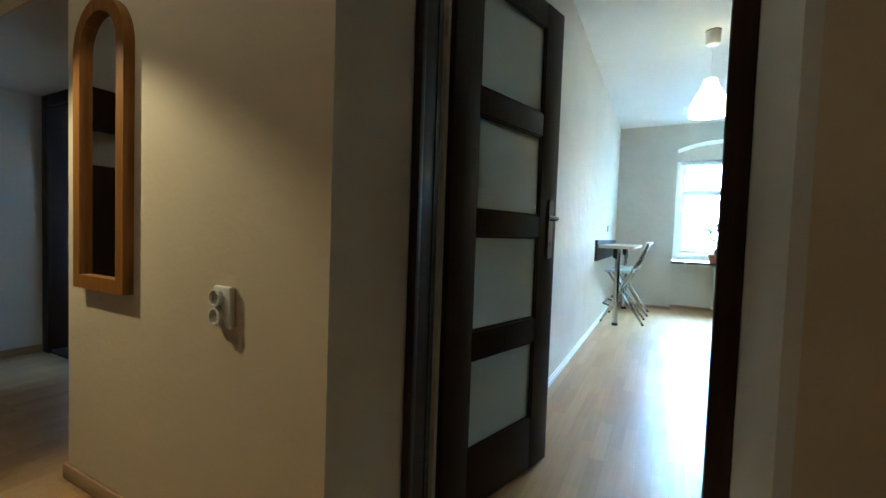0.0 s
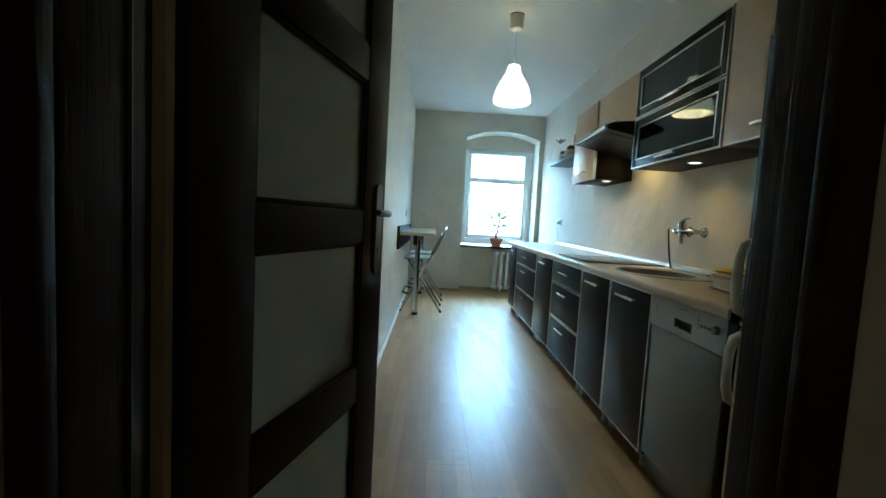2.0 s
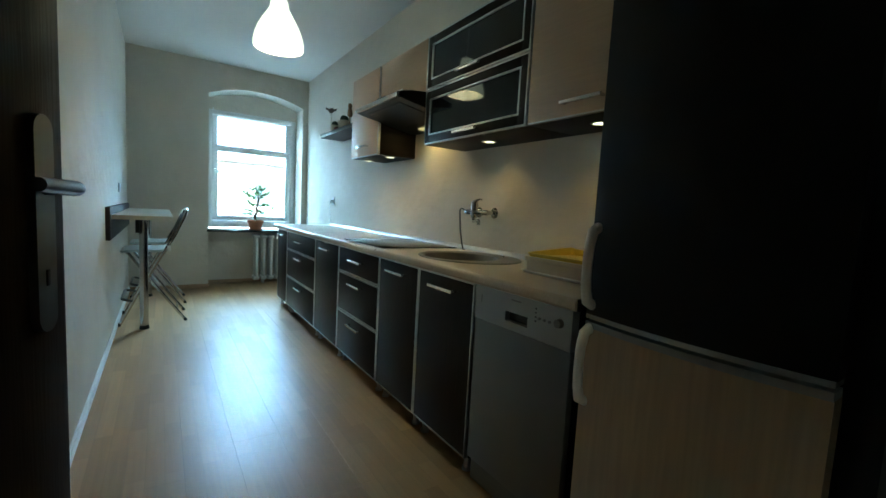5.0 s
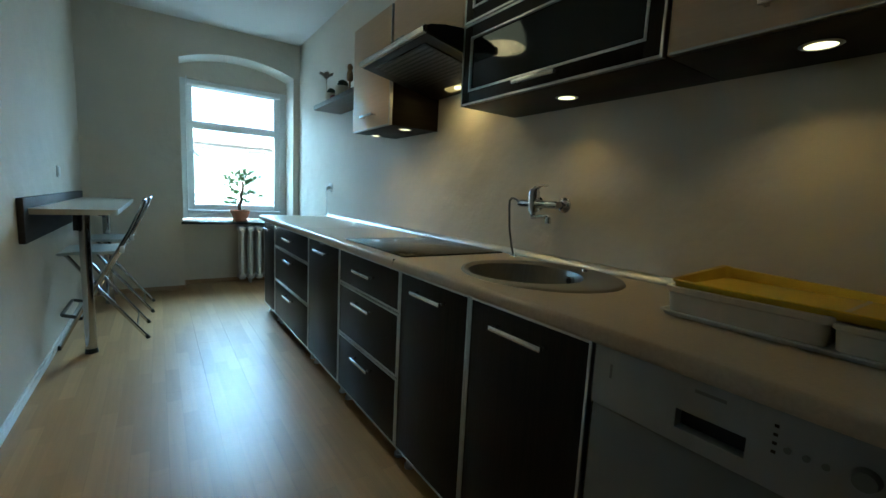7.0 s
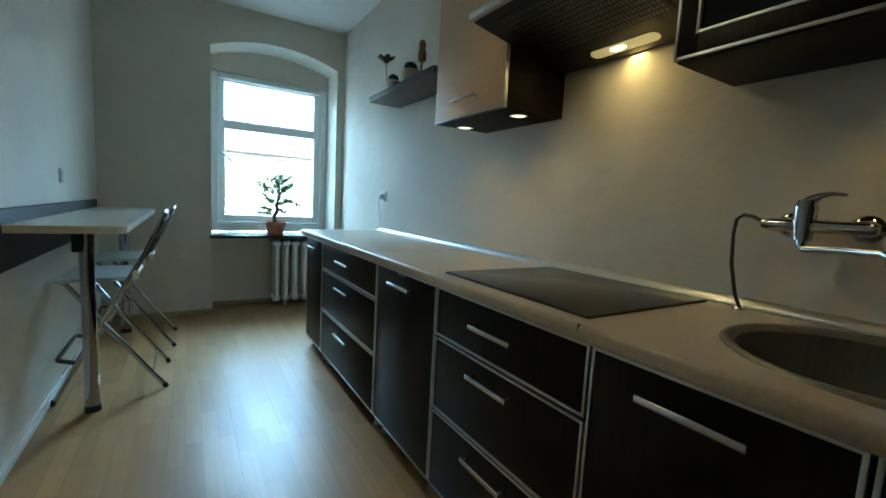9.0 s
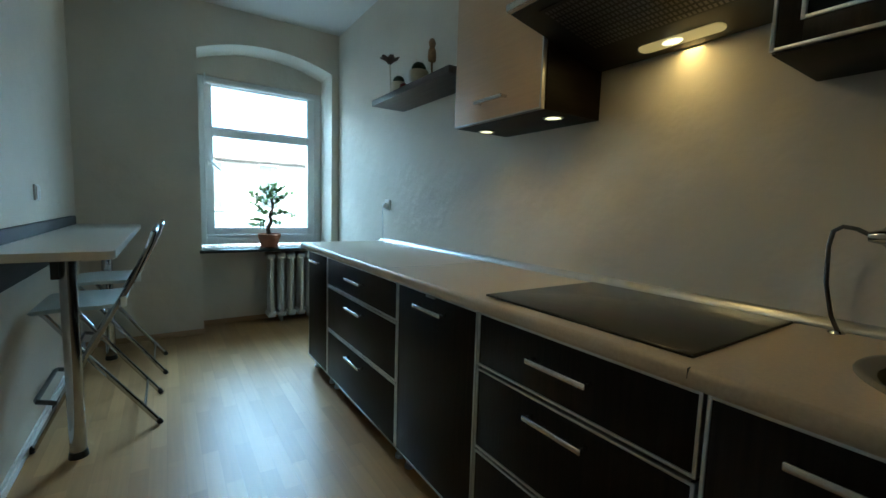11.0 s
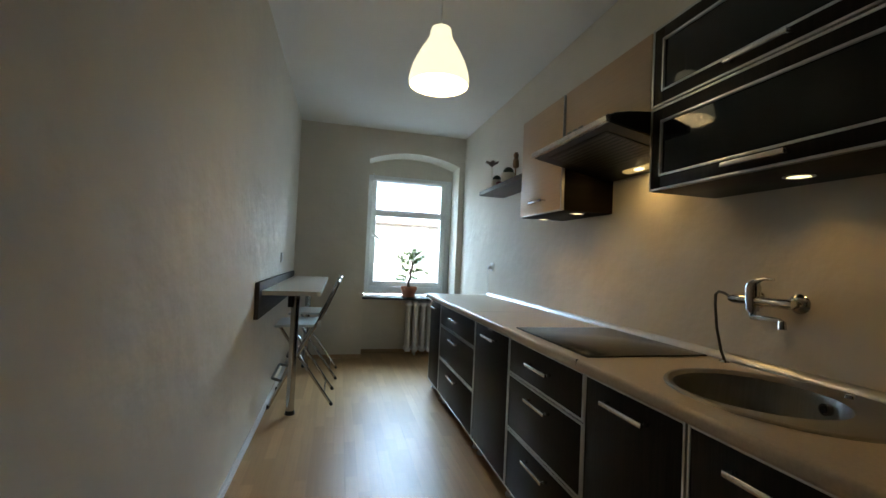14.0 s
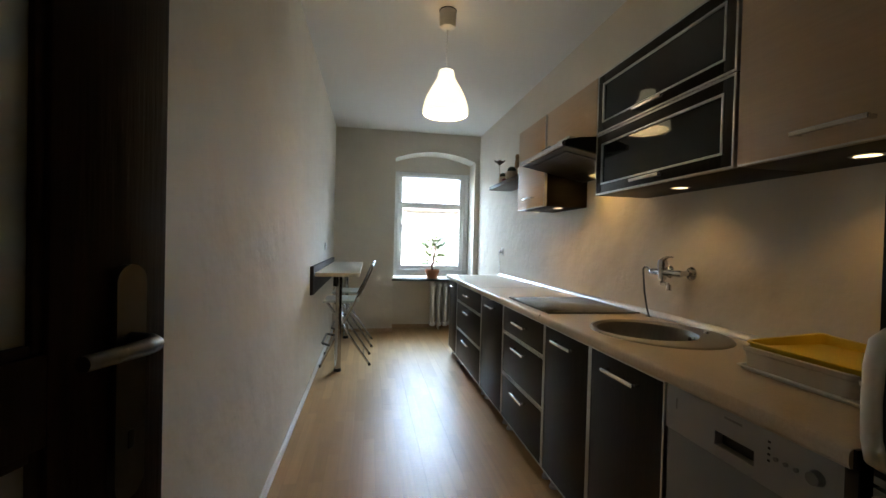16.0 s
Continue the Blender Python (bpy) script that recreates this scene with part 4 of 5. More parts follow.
# cooker hood
hy0, hy1 = 3.952, 4.588
hood = thing("cooker_hood", "slim black cooker hood with a silver front, lamp lit", "cooker hood", (1.5, 4.27, 1.66))
bm = prism(B(), [(1.275, 1.748), (1.700, 1.668), (XR - 0.01, 1.668), (XR - 0.01, 1.808), (1.45, 1.808), (1.36, 1.800), (1.290, 1.786), (1.275, 1.775)], "y", hy0, hy1)
bmesh.ops.bevel(bm, geom=list(bm.edges), offset=0.004, segments=2, affect="EDGES")
part("casing", bm, BLACK, hood)
bm = prism(B(), [(1.259, 1.752), (1.263, 1.748), (1.276, 1.748), (1.276, 1.779), (1.266, 1.778), (1.257, 1.770)], "y", hy0 + 0.003, hy1 - 0.003)
fp = part("front_panel", bm, HANDLE, hood, "silver front rail")
for k in range(3):
    part("switch", box(B(), 1.266, 1.276, 4.13 + 0.045 * k, 4.16 + 0.045 * k, 1.780, 1.787, 0.002), SILVER, fp)


def under(x):
    return 1.748 - (x - 1.275) * 0.08 / 0.425


grille = part("filter", prism(B(), [(1.315, under(1.315) - 0.0005), (1.585, under(1.585) - 0.0005), (1.585, under(1.585) - 0.004), (1.315, under(1.315) - 0.004)], "y", 4.03, 4.50), BLACK, hood, "dark grease filter")
bm = B()
for j in range(11):
    for i in range(34):
        x = 1.328 + 0.0235 * j
        y = 4.045 + 0.0132 * i
        z = under(x) - 0.0046
        vs = [bm.verts.new(p) for p in ((x, y, z), (x + 0.015, y, z - 0.0028), (x + 0.015, y + 0.0072, z - 0.0028), (x, y + 0.0072, z))]
        lo = [bm.verts.new(v.co + Vector((0, 0, 0.0006))) for v in vs]
        bm.faces.new(vs)
        for k in range(4):
            bm.faces.new((vs[k], vs[(k + 1) % 4], lo[(k + 1) % 4], lo[k]))
slots = part("perforation", bm, DOORMETAL, grille, "rows of metal-bright slots", 0)
tagged(slots, kind="stuff")
out = [(1.676 + 0.024 * math.cos(radians(a)), 4.365 + 0.024 * math.sin(radians(a))) for a in range(0, 181, 20)] + [(1.676 + 0.024 * math.cos(radians(a)), 4.155 + 0.024 * math.sin(radians(a))) for a in range(180, 361, 20)]
bm = prism(B(), out, "z", -0.003, 0.0005)
for v in bm.verts:
    v.co.z += under(v.co.x)
lens = part("lamp_lens", bm, HOODGLOW, hood, "glowing oval lamp lens")
part("bulb", lathe(B(), [(0.004, -0.006), (0.013, -0.004), (0.016, 0.0)], (1.676, 4.28, under(1.676) - 0.0035), 16, 1.0, 2.0), SPOTGLOW, lens, "bright bulb behind the lens", 60)

# shelf with ornaments
solo("wall_shelf", box(B(), 1.520, XR, 5.29, 6.205, 1.792, 1.830, 0.003), SHELFWOOD, "floating grey-brown wooden wall shelf", "shelf", (1.64, 5.75, 1.79))


def cactus_pot(x, y, r, h, c):
    t = thing("potted_cactus", "small round cactus in a cream pot on the shelf", "cactus", (x, y, 1.83), "cacti on the shelf")
    part("pot", lathe(B(), [(r * 0.72, 0), (r * 0.95, h * 0.35), (r, h * 0.7), (r * 0.92, h), (r * 0.80, h), (r * 0.78, h * 0.86)], (x, y, 1.8305), 24), POTCLAY, t, "cream pot", 50)
    bm = bmesh.new()
    bmesh.ops.create_icosphere(bm, subdivisions=3, radius=c)
    for v in bm.verts:
        ang = math.atan2(v.co.y, v.co.x)
        s = 1 + 0.07 * math.cos(ang * 12)
        v.co = Vector((v.co.x * s, v.co.y * s, v.co.z * 0.95))
    bmesh.ops.translate(bm, verts=bm.verts, vec=(x, y, 1.83 + h * 0.86 + c * 0.62))
    part("plant", bm, CACTUS, t, "dark ribbed cactus", 60)
    for k in range(5):
        a = k * 1.256
        part("needle_tuft", tube(B(), [(x + c * 0.6 * math.cos(a), y + c * 0.6 * math.sin(a), 1.83 + h * 0.86 + c * 1.3), (x + c * 0.9 * math.cos(a), y + c * 0.9 * math.sin(a), 1.83 + h * 0.86 + c * 1.7)], [0.0015, 0.0005], 5), POTCLAY, t)


cactus_pot(1.588, 5.95, 0.048, 0.070, 0.034)
cactus_pot(1.598, 5.72, 0.060, 0.086, 0.041)
solo("red_stone", lathe(B(), [(0.018, 0), (0.026, 0.012), (0.022, 0.030), (0.008, 0.038)], (1.563, 5.835, 1.8305), 14), RED, "small red glazed ornament on the shelf", "ornament", (1.563, 5.835, 1.83))
fl = thing("flower_ornament", "dusty pink ornamental flower on a thin stem", "ornament", (1.590, 6.06, 1.83))
part("stem", tube(B(), [(1.590, 6.06, 1.8305), (1.589, 6.068, 1.93), (1.585, 6.075, 2.045)], 0.0035, 6), POTCLAY, fl)
part("base", lathe(B(), [(0.026, 0), (0.026, 0.006), (0.010, 0.012)], (1.590, 6.06, 1.8305), 16), POTCLAY, fl)
for k in range(6):
    a = k * math.tau / 6 + 0.3
    bm = B()
    pts = []
    for i in range(5):
        u = i / 4
        rr, zz, ww = 0.010 + 0.055 * u, 2.042 + 0.040 * u ** 0.6, 0.022 * math.sin(math.pi * (0.18 + 0.72 * u))
        pts.append([bm.verts.new((1.585 + rr * math.cos(a) - s * ww * math.sin(a), 6.075 + rr * math.sin(a) + s * ww * math.cos(a), zz + 0.006 * abs(s))) for s in (-1, 0, 1)])
    for p, q in zip(pts, pts[1:]):
        for k2 in range(2):
            bm.faces.new((p[k2], p[k2 + 1], q[k2 + 1], q[k2]))
    bmesh.ops.solidify(bm, geom=list(bm.faces), thickness=0.002)
    part("petal", bm, PETAL, fl, "", 60)
# a clay figurine
bm = lathe(B(), [(0.020, 0), (0.024, 0.01), (0.017, 0.03), (0.006, 0.04), (0.006, 0.10), (0.022, 0.105), (0.025, 0.13), (0.022, 0.165), (0.014, 0.178), (0.019, 0.190), (0.021, 0.205), (0.014, 0.222), (0.004, 0.228)], (1.60, 5.58, 1.8305), 16, 1.0, 0.8)
solo("clay_figurine", bm, FIGURE, "small brown clay figurine standing on the shelf", "figurine", (1.60, 5.58, 1.83), "", 60)

# ---- breakfast table and chairs ----
tb = thing("wall_table", "narrow pale wall-mounted breakfast table with steel legs", "table", (0.0, 6.3, 0))
part("wall_board", box(B(), XL + 0.001, XL + 0.028, 5.335, 7.335, 0.770, 1.000, 0.003), GREYWOOD, tb, "dark grey-brown wall board")
bm = B()
rr = 0.03
out = [(XL + 0.029, 5.42), (0.190 - rr, 5.42)] + [(0.190 - rr + rr * math.cos(radians(a)), 5.42 + rr + rr * math.sin(radians(a))) for a in (-70, -45, -20, 0)]
out += [(0.190 - rr + rr * math.cos(radians(a)), 7.335 - rr + rr * math.sin(radians(a))) for a in (0, 20, 45, 70, 90)] + [(XL + 0.029, 7.335)]
prism(bm, out, "z", 0.914, 0.944)
part("tabletop", bm, TABLETOP, tb, "pale laminate tabletop")
bm = prism(B(), [(0.1905, 5.455), (0.1935, 5.455), (0.1935, 7.30), (0.1905, 7.30)], "z", 0.9145, 0.9435)
part("edge_band", bm, ALU, tb, "metal edge band")
for y in (5.845, 7.18):
    bm = tube(B(), [(0.0, y, 0.03), (0.0, y, 0.905)], 0.030, 20)
    leg = part("leg", bm, CHROME, tb, "chrome tube leg")
    part("foot_cap", tube(B(), [(0.0, y, 0.0), (0.0, y, 0.03)], [0.036, 0.032], 20), BLACK, leg, "black foot")
    part("clamp", box(B(), -0.052, -0.024, y - 0.022, y + 0.022, 0.79, 0.905, 0.004), BLACK, leg, "black leg clamp")
    part("fixing_plate", box(B(), -0.045, 0.045, y - 0.045, y + 0.045, 0.905, 0.914, 0.002), BLACK, leg)


def folding_chair(y0, y1):
    """X-frame folding chair facing the wall; widths run from y0 to y1."""
    ch = thing("folding_chair", "chrome folding chair with pale seat and back, pushed under the table", "chair", (0.08, (y0 + y1) / 2, 0), "folding chairs at the table")
    r = 0.0122
    yi = 0.025
    for y in (y0, y1):
        b = part("back_leg", tube(B(), [(-0.170, y, 0.012), (0.022, y, 0.404), (0.215, y, 0.76), (0.285, y, 0.925), (0.300, y, 0.975)], r, 10), CHROME, ch, "chrome tube from foot to backrest")
        part("rubber_foot", tube(B(), [(-0.178, y, 0.0), (-0.166, y, 0.026)], 0.0135, 10), BLACK, b)
    for y in (y0 + yi, y1 - yi):
        f = part("front_leg", tube(B(), [(0.290, y, 0.012), (0.022, y, 0.404), (-0.105, y, 0.600), (-0.125, y, 0.622)], r, 10), CHROME, ch, "chrome tube from foot to seat")
        part("rubber_foot", tube(B(), [(0.298, y, 0.0), (0.284, y, 0.026)], 0.0135, 10), BLACK, f)
    part("top_bar", tube(B(), [(0.300, y0, 0.972), (0.305, y0 + 0.02, 0.982), (0.305, y1 - 0.02, 0.982), (0.300, y1, 0.972)], r, 10), CHROME, ch)
    part("rear_bar", tube(B(), [(0.235, y0 + yi, 0.095), (0.235, y1 - yi, 0.095)], 0.007, 8), CHROME, ch)
    part("foot_bar", tube(B(), [(-0.075, y0, 0.205), (-0.150, y0 + 0.01, 0.225), (-0.155, y0 + 0.03, 0.226), (-0.155, y1 - 0.03, 0.226), (-0.150, y1 - 0.01, 0.225), (-0.075, y1, 0.205)], 0.011, 10), DOORMETAL, ch, "dark bent footrest bar")
    bm = B()
    prof = [(-0.165, 0.622), (-0.150, 0.630), (-0.05, 0.637), (0.08, 0.634), (0.165, 0.640), (0.175, 0.632), (0.165, 0.622), (0.08, 0.616), (-0.05, 0.618), (-0.150, 0.612)]
    prism(bm, prof, "y", y0 + 0.012, y1 - 0.012)
    part("seat", bm, SEAT, ch, "pale grey-green plastic seat", 50)
    for y in (y0 - 0.013, y1 + 0.001):
        part("seat_clip", box(B(), 0.160, 0.185, y, y + 0.012, 0.625, 0.672, 0.004), WHITE, ch, "white plastic hinge clip")
    part("seat_hinge", tube(B(), [(0.150, y0, 0.618), (0.150, y1, 0.618)], 0.007, 8), CHROME, ch)
    bm = B()
    prof = [(0.214, 0.790), (0.226, 0.784), (0.298, 0.930), (0.292, 0.942), (0.282, 0.938)]
    prism(bm, prof, "y", y0 + 0.012, y1 - 0.012)
    part("backrest", bm, GREYWOOD, ch, "dark slim backrest", 50)
    return ch


folding_chair(5.975, 6.42)
folding_chair(6.68, 7.125).location.x += 0.025

# ---- potted plant ----
pl = thing("potted_jade_plant", "small leafy jade plant in a terracotta pot on the sill", "plant", (1.145, 7.645, 0.716))
PX, PY, PZ = 1.145, 7.645, 0.717
part("pot", lathe(B(), [(0.066, 0.012), (0.070, 0.014), (0.092, 0.085), (0.098, 0.087), (0.101, 0.122), (0.094, 0.124), (0.090, 0.108)], (PX, PY, PZ), 32), TERRACOTTA, pl, "terracotta pot", 40)
part("saucer", lathe(B(), [(0.074, 0.0), (0.086, 0.016), (0.083, 0.016), (0.072, 0.005)], (PX, PY, PZ), 32), TERRACOTTA, pl, "terracotta saucer")
part("soil", lathe(B(), [(0.0905, 0.100), (0.088, 0.108), (0.03, 0.113)], (PX, PY, PZ), 24), SOIL, pl, "dark soil")
trunk = [(PX, PY, PZ + 0.10), (PX - 0.012, PY, PZ + 0.16), (PX + 0.016, PY - 0.01, PZ + 0.215), (PX + 0.008, PY, PZ + 0.26), (PX + 0.034, PY, PZ + 0.32), (PX + 0.026, PY, PZ + 0.38)]
trunk = [(x, y, PZ + 0.1 + (z - PZ - 0.1) * 1.2) for x, y, z in trunk]
part("trunk", tube(B(), trunk, [0.020, 0.018, 0.016, 0.015, 0.013, 0.010], 8), BARK, pl, "twisted brown trunk")
rnd = random.Random(5)
tips = [((PX - 0.006, PY, PZ + 0.20), (-0.085, 0.02, 0.02)), ((PX + 0.010, PY, PZ + 0.25), (0.10, -0.02, 0.03)), ((PX, PY, PZ + 0.24), (-0.10, -0.03, 0.10)),
        ((PX + 0.03, PY, PZ + 0.32), (-0.12, 0.02, 0.07)), ((PX + 0.03, PY, PZ + 0.33), (0.12, 0.02, 0.09)), ((PX + 0.026, PY, PZ + 0.37), (-0.03, -0.03, 0.10)),
        ((PX + 0.026, PY, PZ + 0.37), (0.07, 0.03, 0.10)), ((PX + 0.02, PY, PZ + 0.36), (-0.145, 0.0, 0.06)), ((PX + 0.005, PY, PZ + 0.21), (0.06, 0.03, -0.01)), ((PX + 0.03, PY, PZ + 0.35), (0.02, 0.05, 0.13)), ((PX - 0.004, PY, PZ + 0.17), (-0.10, 0.04, 0.01)), ((PX + 0.02, PY, PZ + 0.29), (0.13, -0.03, -0.02)),
        ((PX + 0.01, PY, PZ + 0.27), (-0.07, 0.06, 0.02)), ((PX + 0.03, PY, PZ + 0.34), (0.05, -0.06, 0.06)), ((PX + 0.03, PY, PZ + 0.36), (-0.08, -0.04, 0.09))]
bm = B()
leaves = B()


def leaf(at, way, size):
    way = way.normalized()
    side = way.cross(Vector((rnd.uniform(-1, 1), rnd.uniform(-1, 1), rnd.uniform(0.2, 1)))).normalized()
    up = side.cross(way)
    rows = []
    for u, w, lift in ((0.0, 0.12, 0.0), (0.35, 0.9, 0.06), (0.7, 0.95, 0.08), (1.0, 0.25, 0.02)):
        c = at + way * size * u + up * size * lift
        rows.append([leaves.verts.new(c - side * size * 0.42 * w + up * size * 0.05), leaves.verts.new(c), leaves.verts.new(c + side * size * 0.42 * w + up * size * 0.05)])
    for p, q in zip(rows, rows[1:]):
        for k in range(2):
            leaves.faces.new((p[k], p[k + 1], q[k + 1], q[k]))


for start, off in tips:
    s, o = Vector(start), Vector(off) * 1.3
    s.z = PZ + 0.1 + (s.z - PZ - 0.1) * 1.2
    mid = s + o * 0.5 + Vector((0, 0, 0.012))
    tube(bm, [s, mid, s + o], [0.0045, 0.0035, 0.0018], 6)
    for k in range(26):
        u = 0.22 + 0.83 * k / 25
        at = s + o * u + Vector((rnd.uniform(-0.012, 0.012), rnd.uniform(-0.012, 0.012), 0.012 * (1 - abs(2 * u - 1))))
        leaf(at, o.normalized() * 0.5 + Vector((rnd.uniform(-1, 1), rnd.uniform(-1, 1), rnd.uniform(-0.5, 0.9))), rnd.uniform(0.024, 0.038))
part("branches", bm, BARK, pl)
part("leaves", leaves, LEAF, pl, "small fleshy green leaves", 60)

# ---- pendant lamp ----
LX, LY = 0.73, 4.545
pd = thing("pendant_lamp", "white bell-shaped opal pendant lamp, switched on", "ceiling lamp", (LX, LY, ZC))
part("ceiling_cup", lathe(B(), [(0.053, 0), (0.054, -0.012), (0.052, -0.090), (0.046, -0.104), (0.018, -0.116)], (LX, LY, ZC - 0.006), 28), WHITE, pd, "white ceiling cup", 40)
part("mount_ring", lathe(B(), [(0.056, 0), (0.056, -0.006)], (LX, LY, ZC), 28), BLACK, pd)
part("cable", tube(B(), [(LX, LY, ZC - 0.11), (LX, LY, 2.32)], 0.003, 8), WHITE, pd)
prof = [(0.048, 0.312), (0.052, 0.294), (0.056, 0.264), (0.073, 0.230), (0.100, 0.180), (0.124, 0.127), (0.141, 0.073), (0.148, 0.030), (0.146, 0.0)]
prof = [(r, z * 0.905) for r, z in prof]
prof2 = [(r - 0.004, z) for r, z in reversed(prof)]
part("shade", lathe(B(), prof + [(p[0], p[1] + 0.001) for p in prof2], (LX, LY, 2.042), 40, cap=False), SHADE, pd, "glowing opal shade", 60)
part("socket", tube(B(), [(LX, LY, 2.22), (LX, LY, 2.328)], 0.015, 14), WHITE, pd)

# ---- sockets and switches ----


def wall_plate(name, label, y, z, side, kind):
    x = XR if side > 0 else XL
    s = -side
    t = thing(name, label, kind, (x, y, z))
    part("plate", box(B(), min(x, x + s * 0.010), max(x, x + s * 0.010), y - 0.041, y + 0.041, z - 0.041, z + 0.041, 0.004), WHITE, t)
    return t, x, s


t, x, s = wall_plate("wall_switch", "white double light switch on the wall", 6.44, 1.148, -1, "switch")
for dy in (-0.019, 0.019):
    part("rocker", box(B(), x + 0.0095, x + 0.0145, 6.44 + dy - 0.017, 6.44 + dy + 0.017, 1.115, 1.181, 0.003), WHITE, t)
t, x, s = wall_plate("wall_socket", "white wall socket with a plug and cable", 6.43, 1.14, 1, "socket")
part("plug", tube(B(), [(x - 0.008, 6.43, 1.135), (x - 0.035, 6.43, 1.135), (x - 0.045, 6.43, 1.125)], [0.021, 0.019, 0.010], 16), WHITE, t, "white plug")
part("cable", tube(B(), [(x - 0.043, 6.43, 1.125), (x - 0.045, 6.435, 1.08), (x - 0.032, 6.45, 1.00), (x - 0.022, 6.47, 0.93), (x - 0.022, 6.475, 0.885), (x - 0.035, 6.48, 0.8625)], 0.0035, 8), WHITE, t, "white cable")

# hall: double socket, mirror, lamp
sk = thing("double_socket", "cream surface-mounted double socket on the hallway wall", "socket", (-0.667, HY, 0.79))
part("back_box", box(B(), -0.672, -0.596, HY - 0.020, HY, 0.735, 0.853, 0.006), WHITE, sk)
for z in (0.820, 0.768):
    bm = lathe(B(), [(0.025, 0), (0.025, 0.012), (0.021, 0.013), (0.020, 0.004)], (0, 0, 0), 24)
    bmesh.ops.rotate(bm, verts=bm.verts, cent=(0, 0, 0), matrix=Matrix.Rotation(radians(90), 3, "X"))
    bmesh.ops.translate(bm, verts=bm.verts, vec=(-0.646, HY - 0.020, z))
    part("socket_well", bm, WHITE, sk)

mr_ob = thing("arched_mirror", "arched hallway mirror in a honey-coloured pine frame", "mirror", (-1.31, HY, 0.77))
MX, MZ0, MZ1, MR = -1.299, 0.778, 1.615, 0.174


def arch_ring(r_out, w, y0, y1):
    bm = B()
    def outline(d):
        rr_ = r_out - d
        return [(MX - rr_, MZ0 + d)] + [(MX + rr_ * math.cos(radians(a)), MZ1 + rr_ * math.sin(radians(a))) for a in range(180, -1, -9)] + [(MX + rr_, MZ0 + d)]
    o, i = outline(0), outline(w)
    n_ = len(o)
    ov = [[bm.verts.new((p[0], y, p[1])) for p in o] for y in (y0, y1)]
    iv = [[bm.verts.new((p[0], y, p[1])) for p in i] for y in (y0, y1)]
    for k in range(n_):
        j = (k + 1) % n_
        bm.faces.new((ov[0][k], ov[0][j], iv[0][j], iv[0][k]))
        bm.faces.new((ov[1][k], ov[1][j], iv[1][j], iv[1][k]))
        bm.faces.new((ov[0][k], ov[0][j], ov[1][j], ov[1][k]))
        bm.faces.new((iv[0][k], iv[0][j], iv[1][j], iv[1][k]))
    bmesh.ops.bevel(bm, geom=[e for e in bm.edges if abs(e.calc_face_angle(0)) > 1.0], offset=0.005, segments=2, affect="EDGES")
    return bm


part("frame", arch_ring(MR, 0.048, HY - 0.034, HY - 0.001), PINE, mr_ob, "honey pine arched frame")
rr = MR - 0.040
out = [(MX - rr, MZ0 + 0.04)] + [(MX + rr * math.cos(radians(a)), MZ1 + rr * math.sin(radians(a))) for a in range(180, -1, -9)] + [(MX + rr, MZ0 + 0.04)]
part("mirror_glass", prism(B(), out, "y", HY - 0.014, HY - 0.010), MIRROR, mr_ob, "mirror glass", 0)

hl = thing("hall_ceiling_lamp", "small hallway ceiling spotlight, switched on", "ceiling lamp", (HALL_SPOT[0], HALL_SPOT[1], ZC))
part("rod", tube(B(), [(HALL_SPOT[0], HALL_SPOT[1], ZC), (HALL_SPOT[0], HALL_SPOT[1], 2.10)], 0.008, 8), CHROME, hl)
part("shade", lathe(B(), [(0.02, 0.10), (0.05, 0.09), (0.075, 0.02), (0.078, -0.01), (0.074, -0.01), (0.046, 0.085)], (HALL_SPOT[0], HALL_SPOT[1], 2.02), 24, cap=False), CHROME, hl)

# coat unit, seen in the mirror
cu = thing("hall_wardrobe", "dark wooden hallway wardrobe with a separate top cabinet", "wardrobe", (-3.55, 0.3, 0))
part("lower_cabinet", box(B(), -3.738, -3.36, -0.5, 1.05, 0.0, 1.44, 0.004), DOORWOOD, cu)
part("top_cabinet", box(B(), -3.738, -3.40, -0.5, 1.05, 1.76, 2.03, 0.004), DOORWOOD, cu)
for y in (-0.49, 1.025):
    part("side_post", box(B(), -3.738, -3.42, y, y + 0.018, 1.441, 1.759), DOORWOOD, cu)

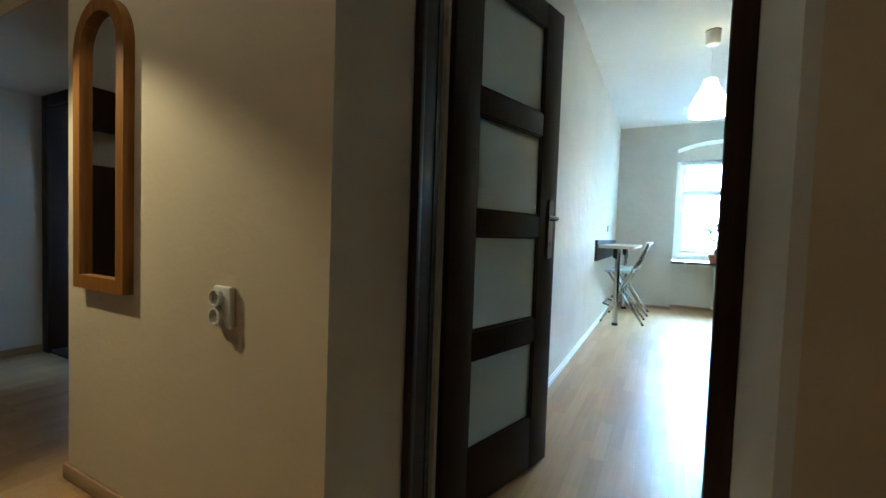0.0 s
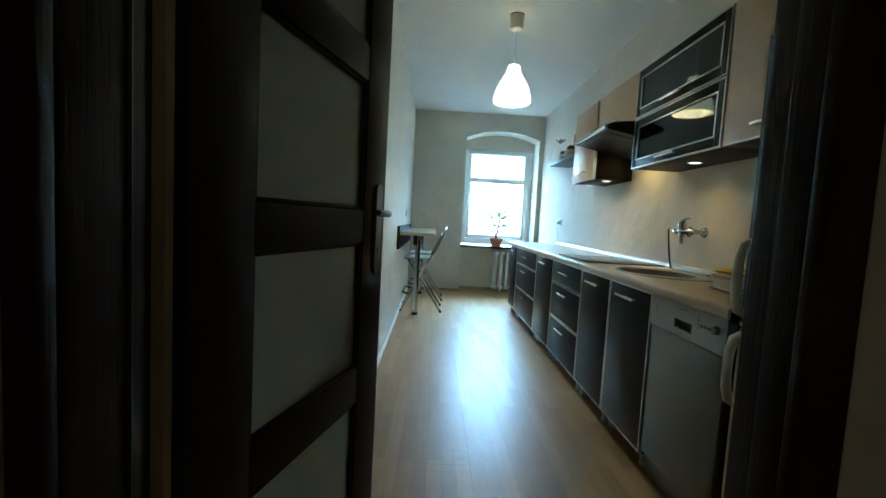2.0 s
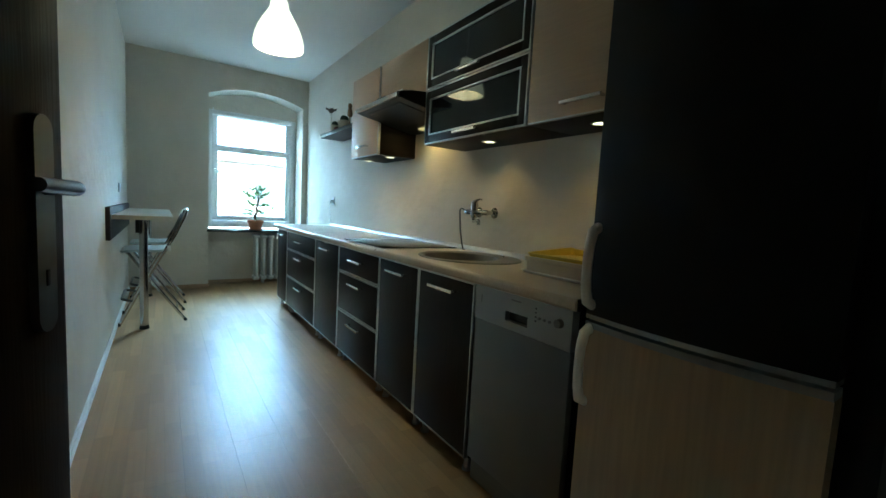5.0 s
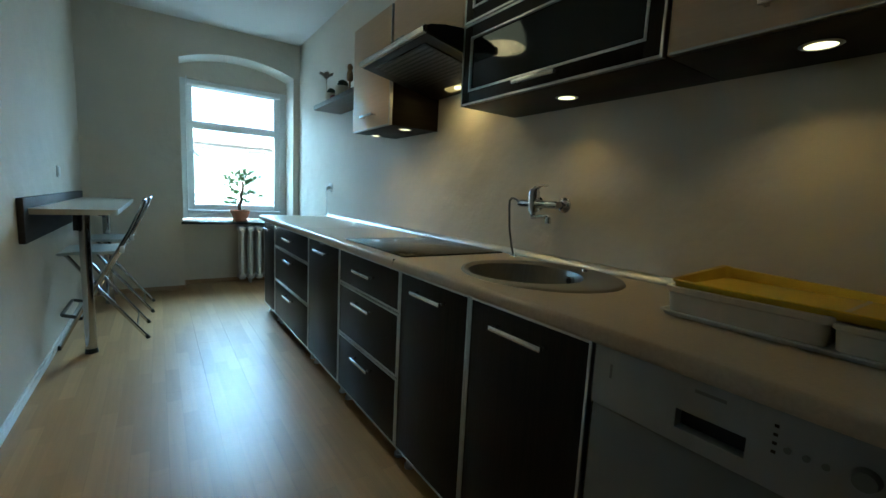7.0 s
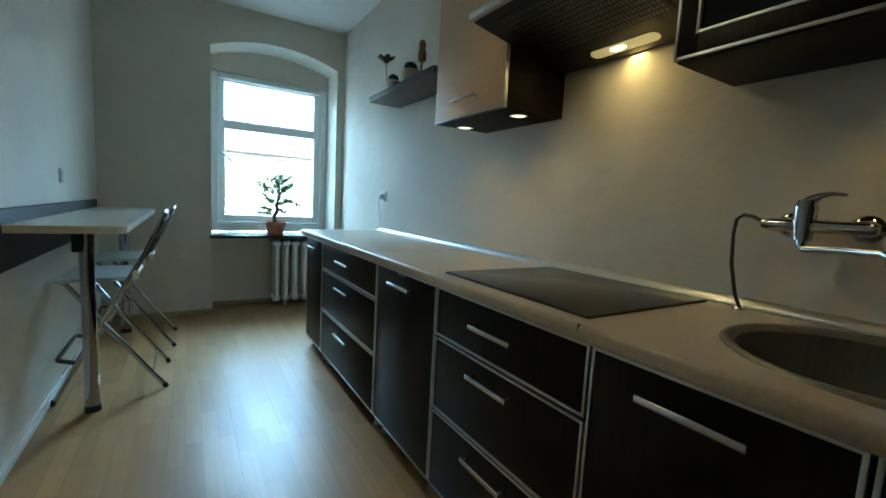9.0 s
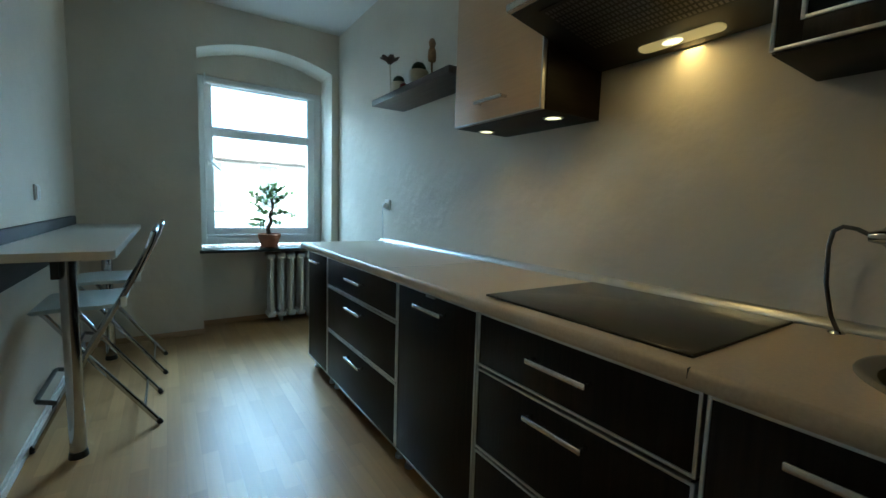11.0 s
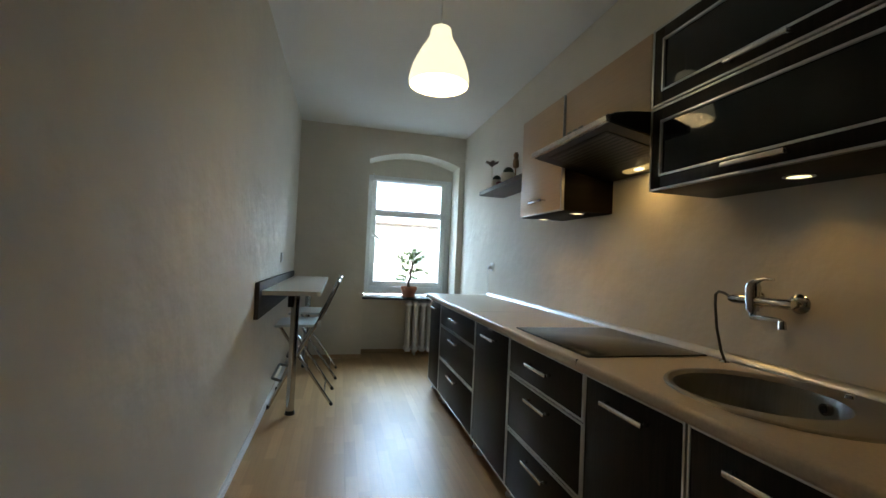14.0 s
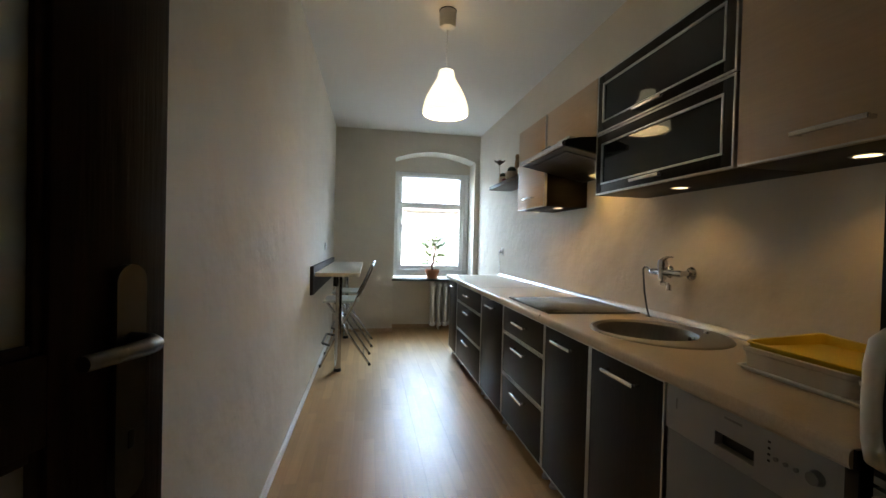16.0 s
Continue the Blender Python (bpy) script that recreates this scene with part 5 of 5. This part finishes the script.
# the recess door frame in the hall, dark stained
rf = tagged(new("door_2_frame"), "dark stained door frame in the hall recess", "door frame", "", "structure")
for b in ((-3.735, -3.64, 1.945, 1.969, 0, 1.943), (-2.955, -2.86, 1.945, 1.969, 0, 1.943)):
    part("jamb", box(B(), *b, 0.004), DOORWOOD, rf)
part("head", box(B(), -3.64, -2.955, 1.945, 1.969, 1.86, 1.943, 0.004), DOORWOOD, rf)
part("lining", box(B(), -3.735, -3.70, 1.97, 2.10, 0, 1.943, 0.003), DOORWOOD, rf)
part("lining", box(B(), -2.935, -2.902, 1.97, 2.10, 0, 1.943, 0.003), DOORWOOD, rf)
part("threshold", box(B(), -3.70, -2.935, 1.965, 2.11, -0.006, 0.012, 0.004), DOORWOOD, rf)

# ---- laminate boards ----
floor_ob = bpy.data.objects["floor"]
BW, BL = 0.1944, 1.285


def board_mesh(w, length):
    return finish("plank", box(B(), 0.0001, w - 0.0001, 0.0001, length - 0.0001, -0.008, 0.0, 0.0002, 1), FLOOR, 0)


whole = board_mesh(BW, BL)
cache = {}


def lay(x0, x1, y0, y1, shift_):
    rows = int(math.ceil((x1 - x0) / BW))
    for i in range(rows):
        xa = x0 + i * BW
        w = min(BW, x1 - xa)
        if w < 0.004:
            continue
        y = y0 - ((i * 0.43 + shift_) % 1.0) * BL
        while y < y1:
            ya, yb = max(y, y0), min(y + BL, y1)
            if yb - ya > 0.004:
                key = (round(w, 3), round(yb - ya, 3))
                if key not in cache:
                    cache[key] = whole if key == (round(BW, 3), round(BL, 3)) else board_mesh(w, yb - ya)
                ob = new("plank", cache[key])
                ob.location = (xa, ya, 0)
                ob.parent = floor_ob
            y += BL


lay(ND1, XR, 1.74, YD, 0.4)
lay(XL, XR, YD, YB, 0.2)
lay(NX0, NX1, YB, 7.80, 0.5)
lay(ND0, ND1, HY, YD, 0.7)
lay(-3.74, HX1, -1.1, HY, 0.35)
lay(-3.74, -1.60, HY, 1.965, 0.1)
lay(-5.05, -2.0, 2.11, 5.4, 0.6)
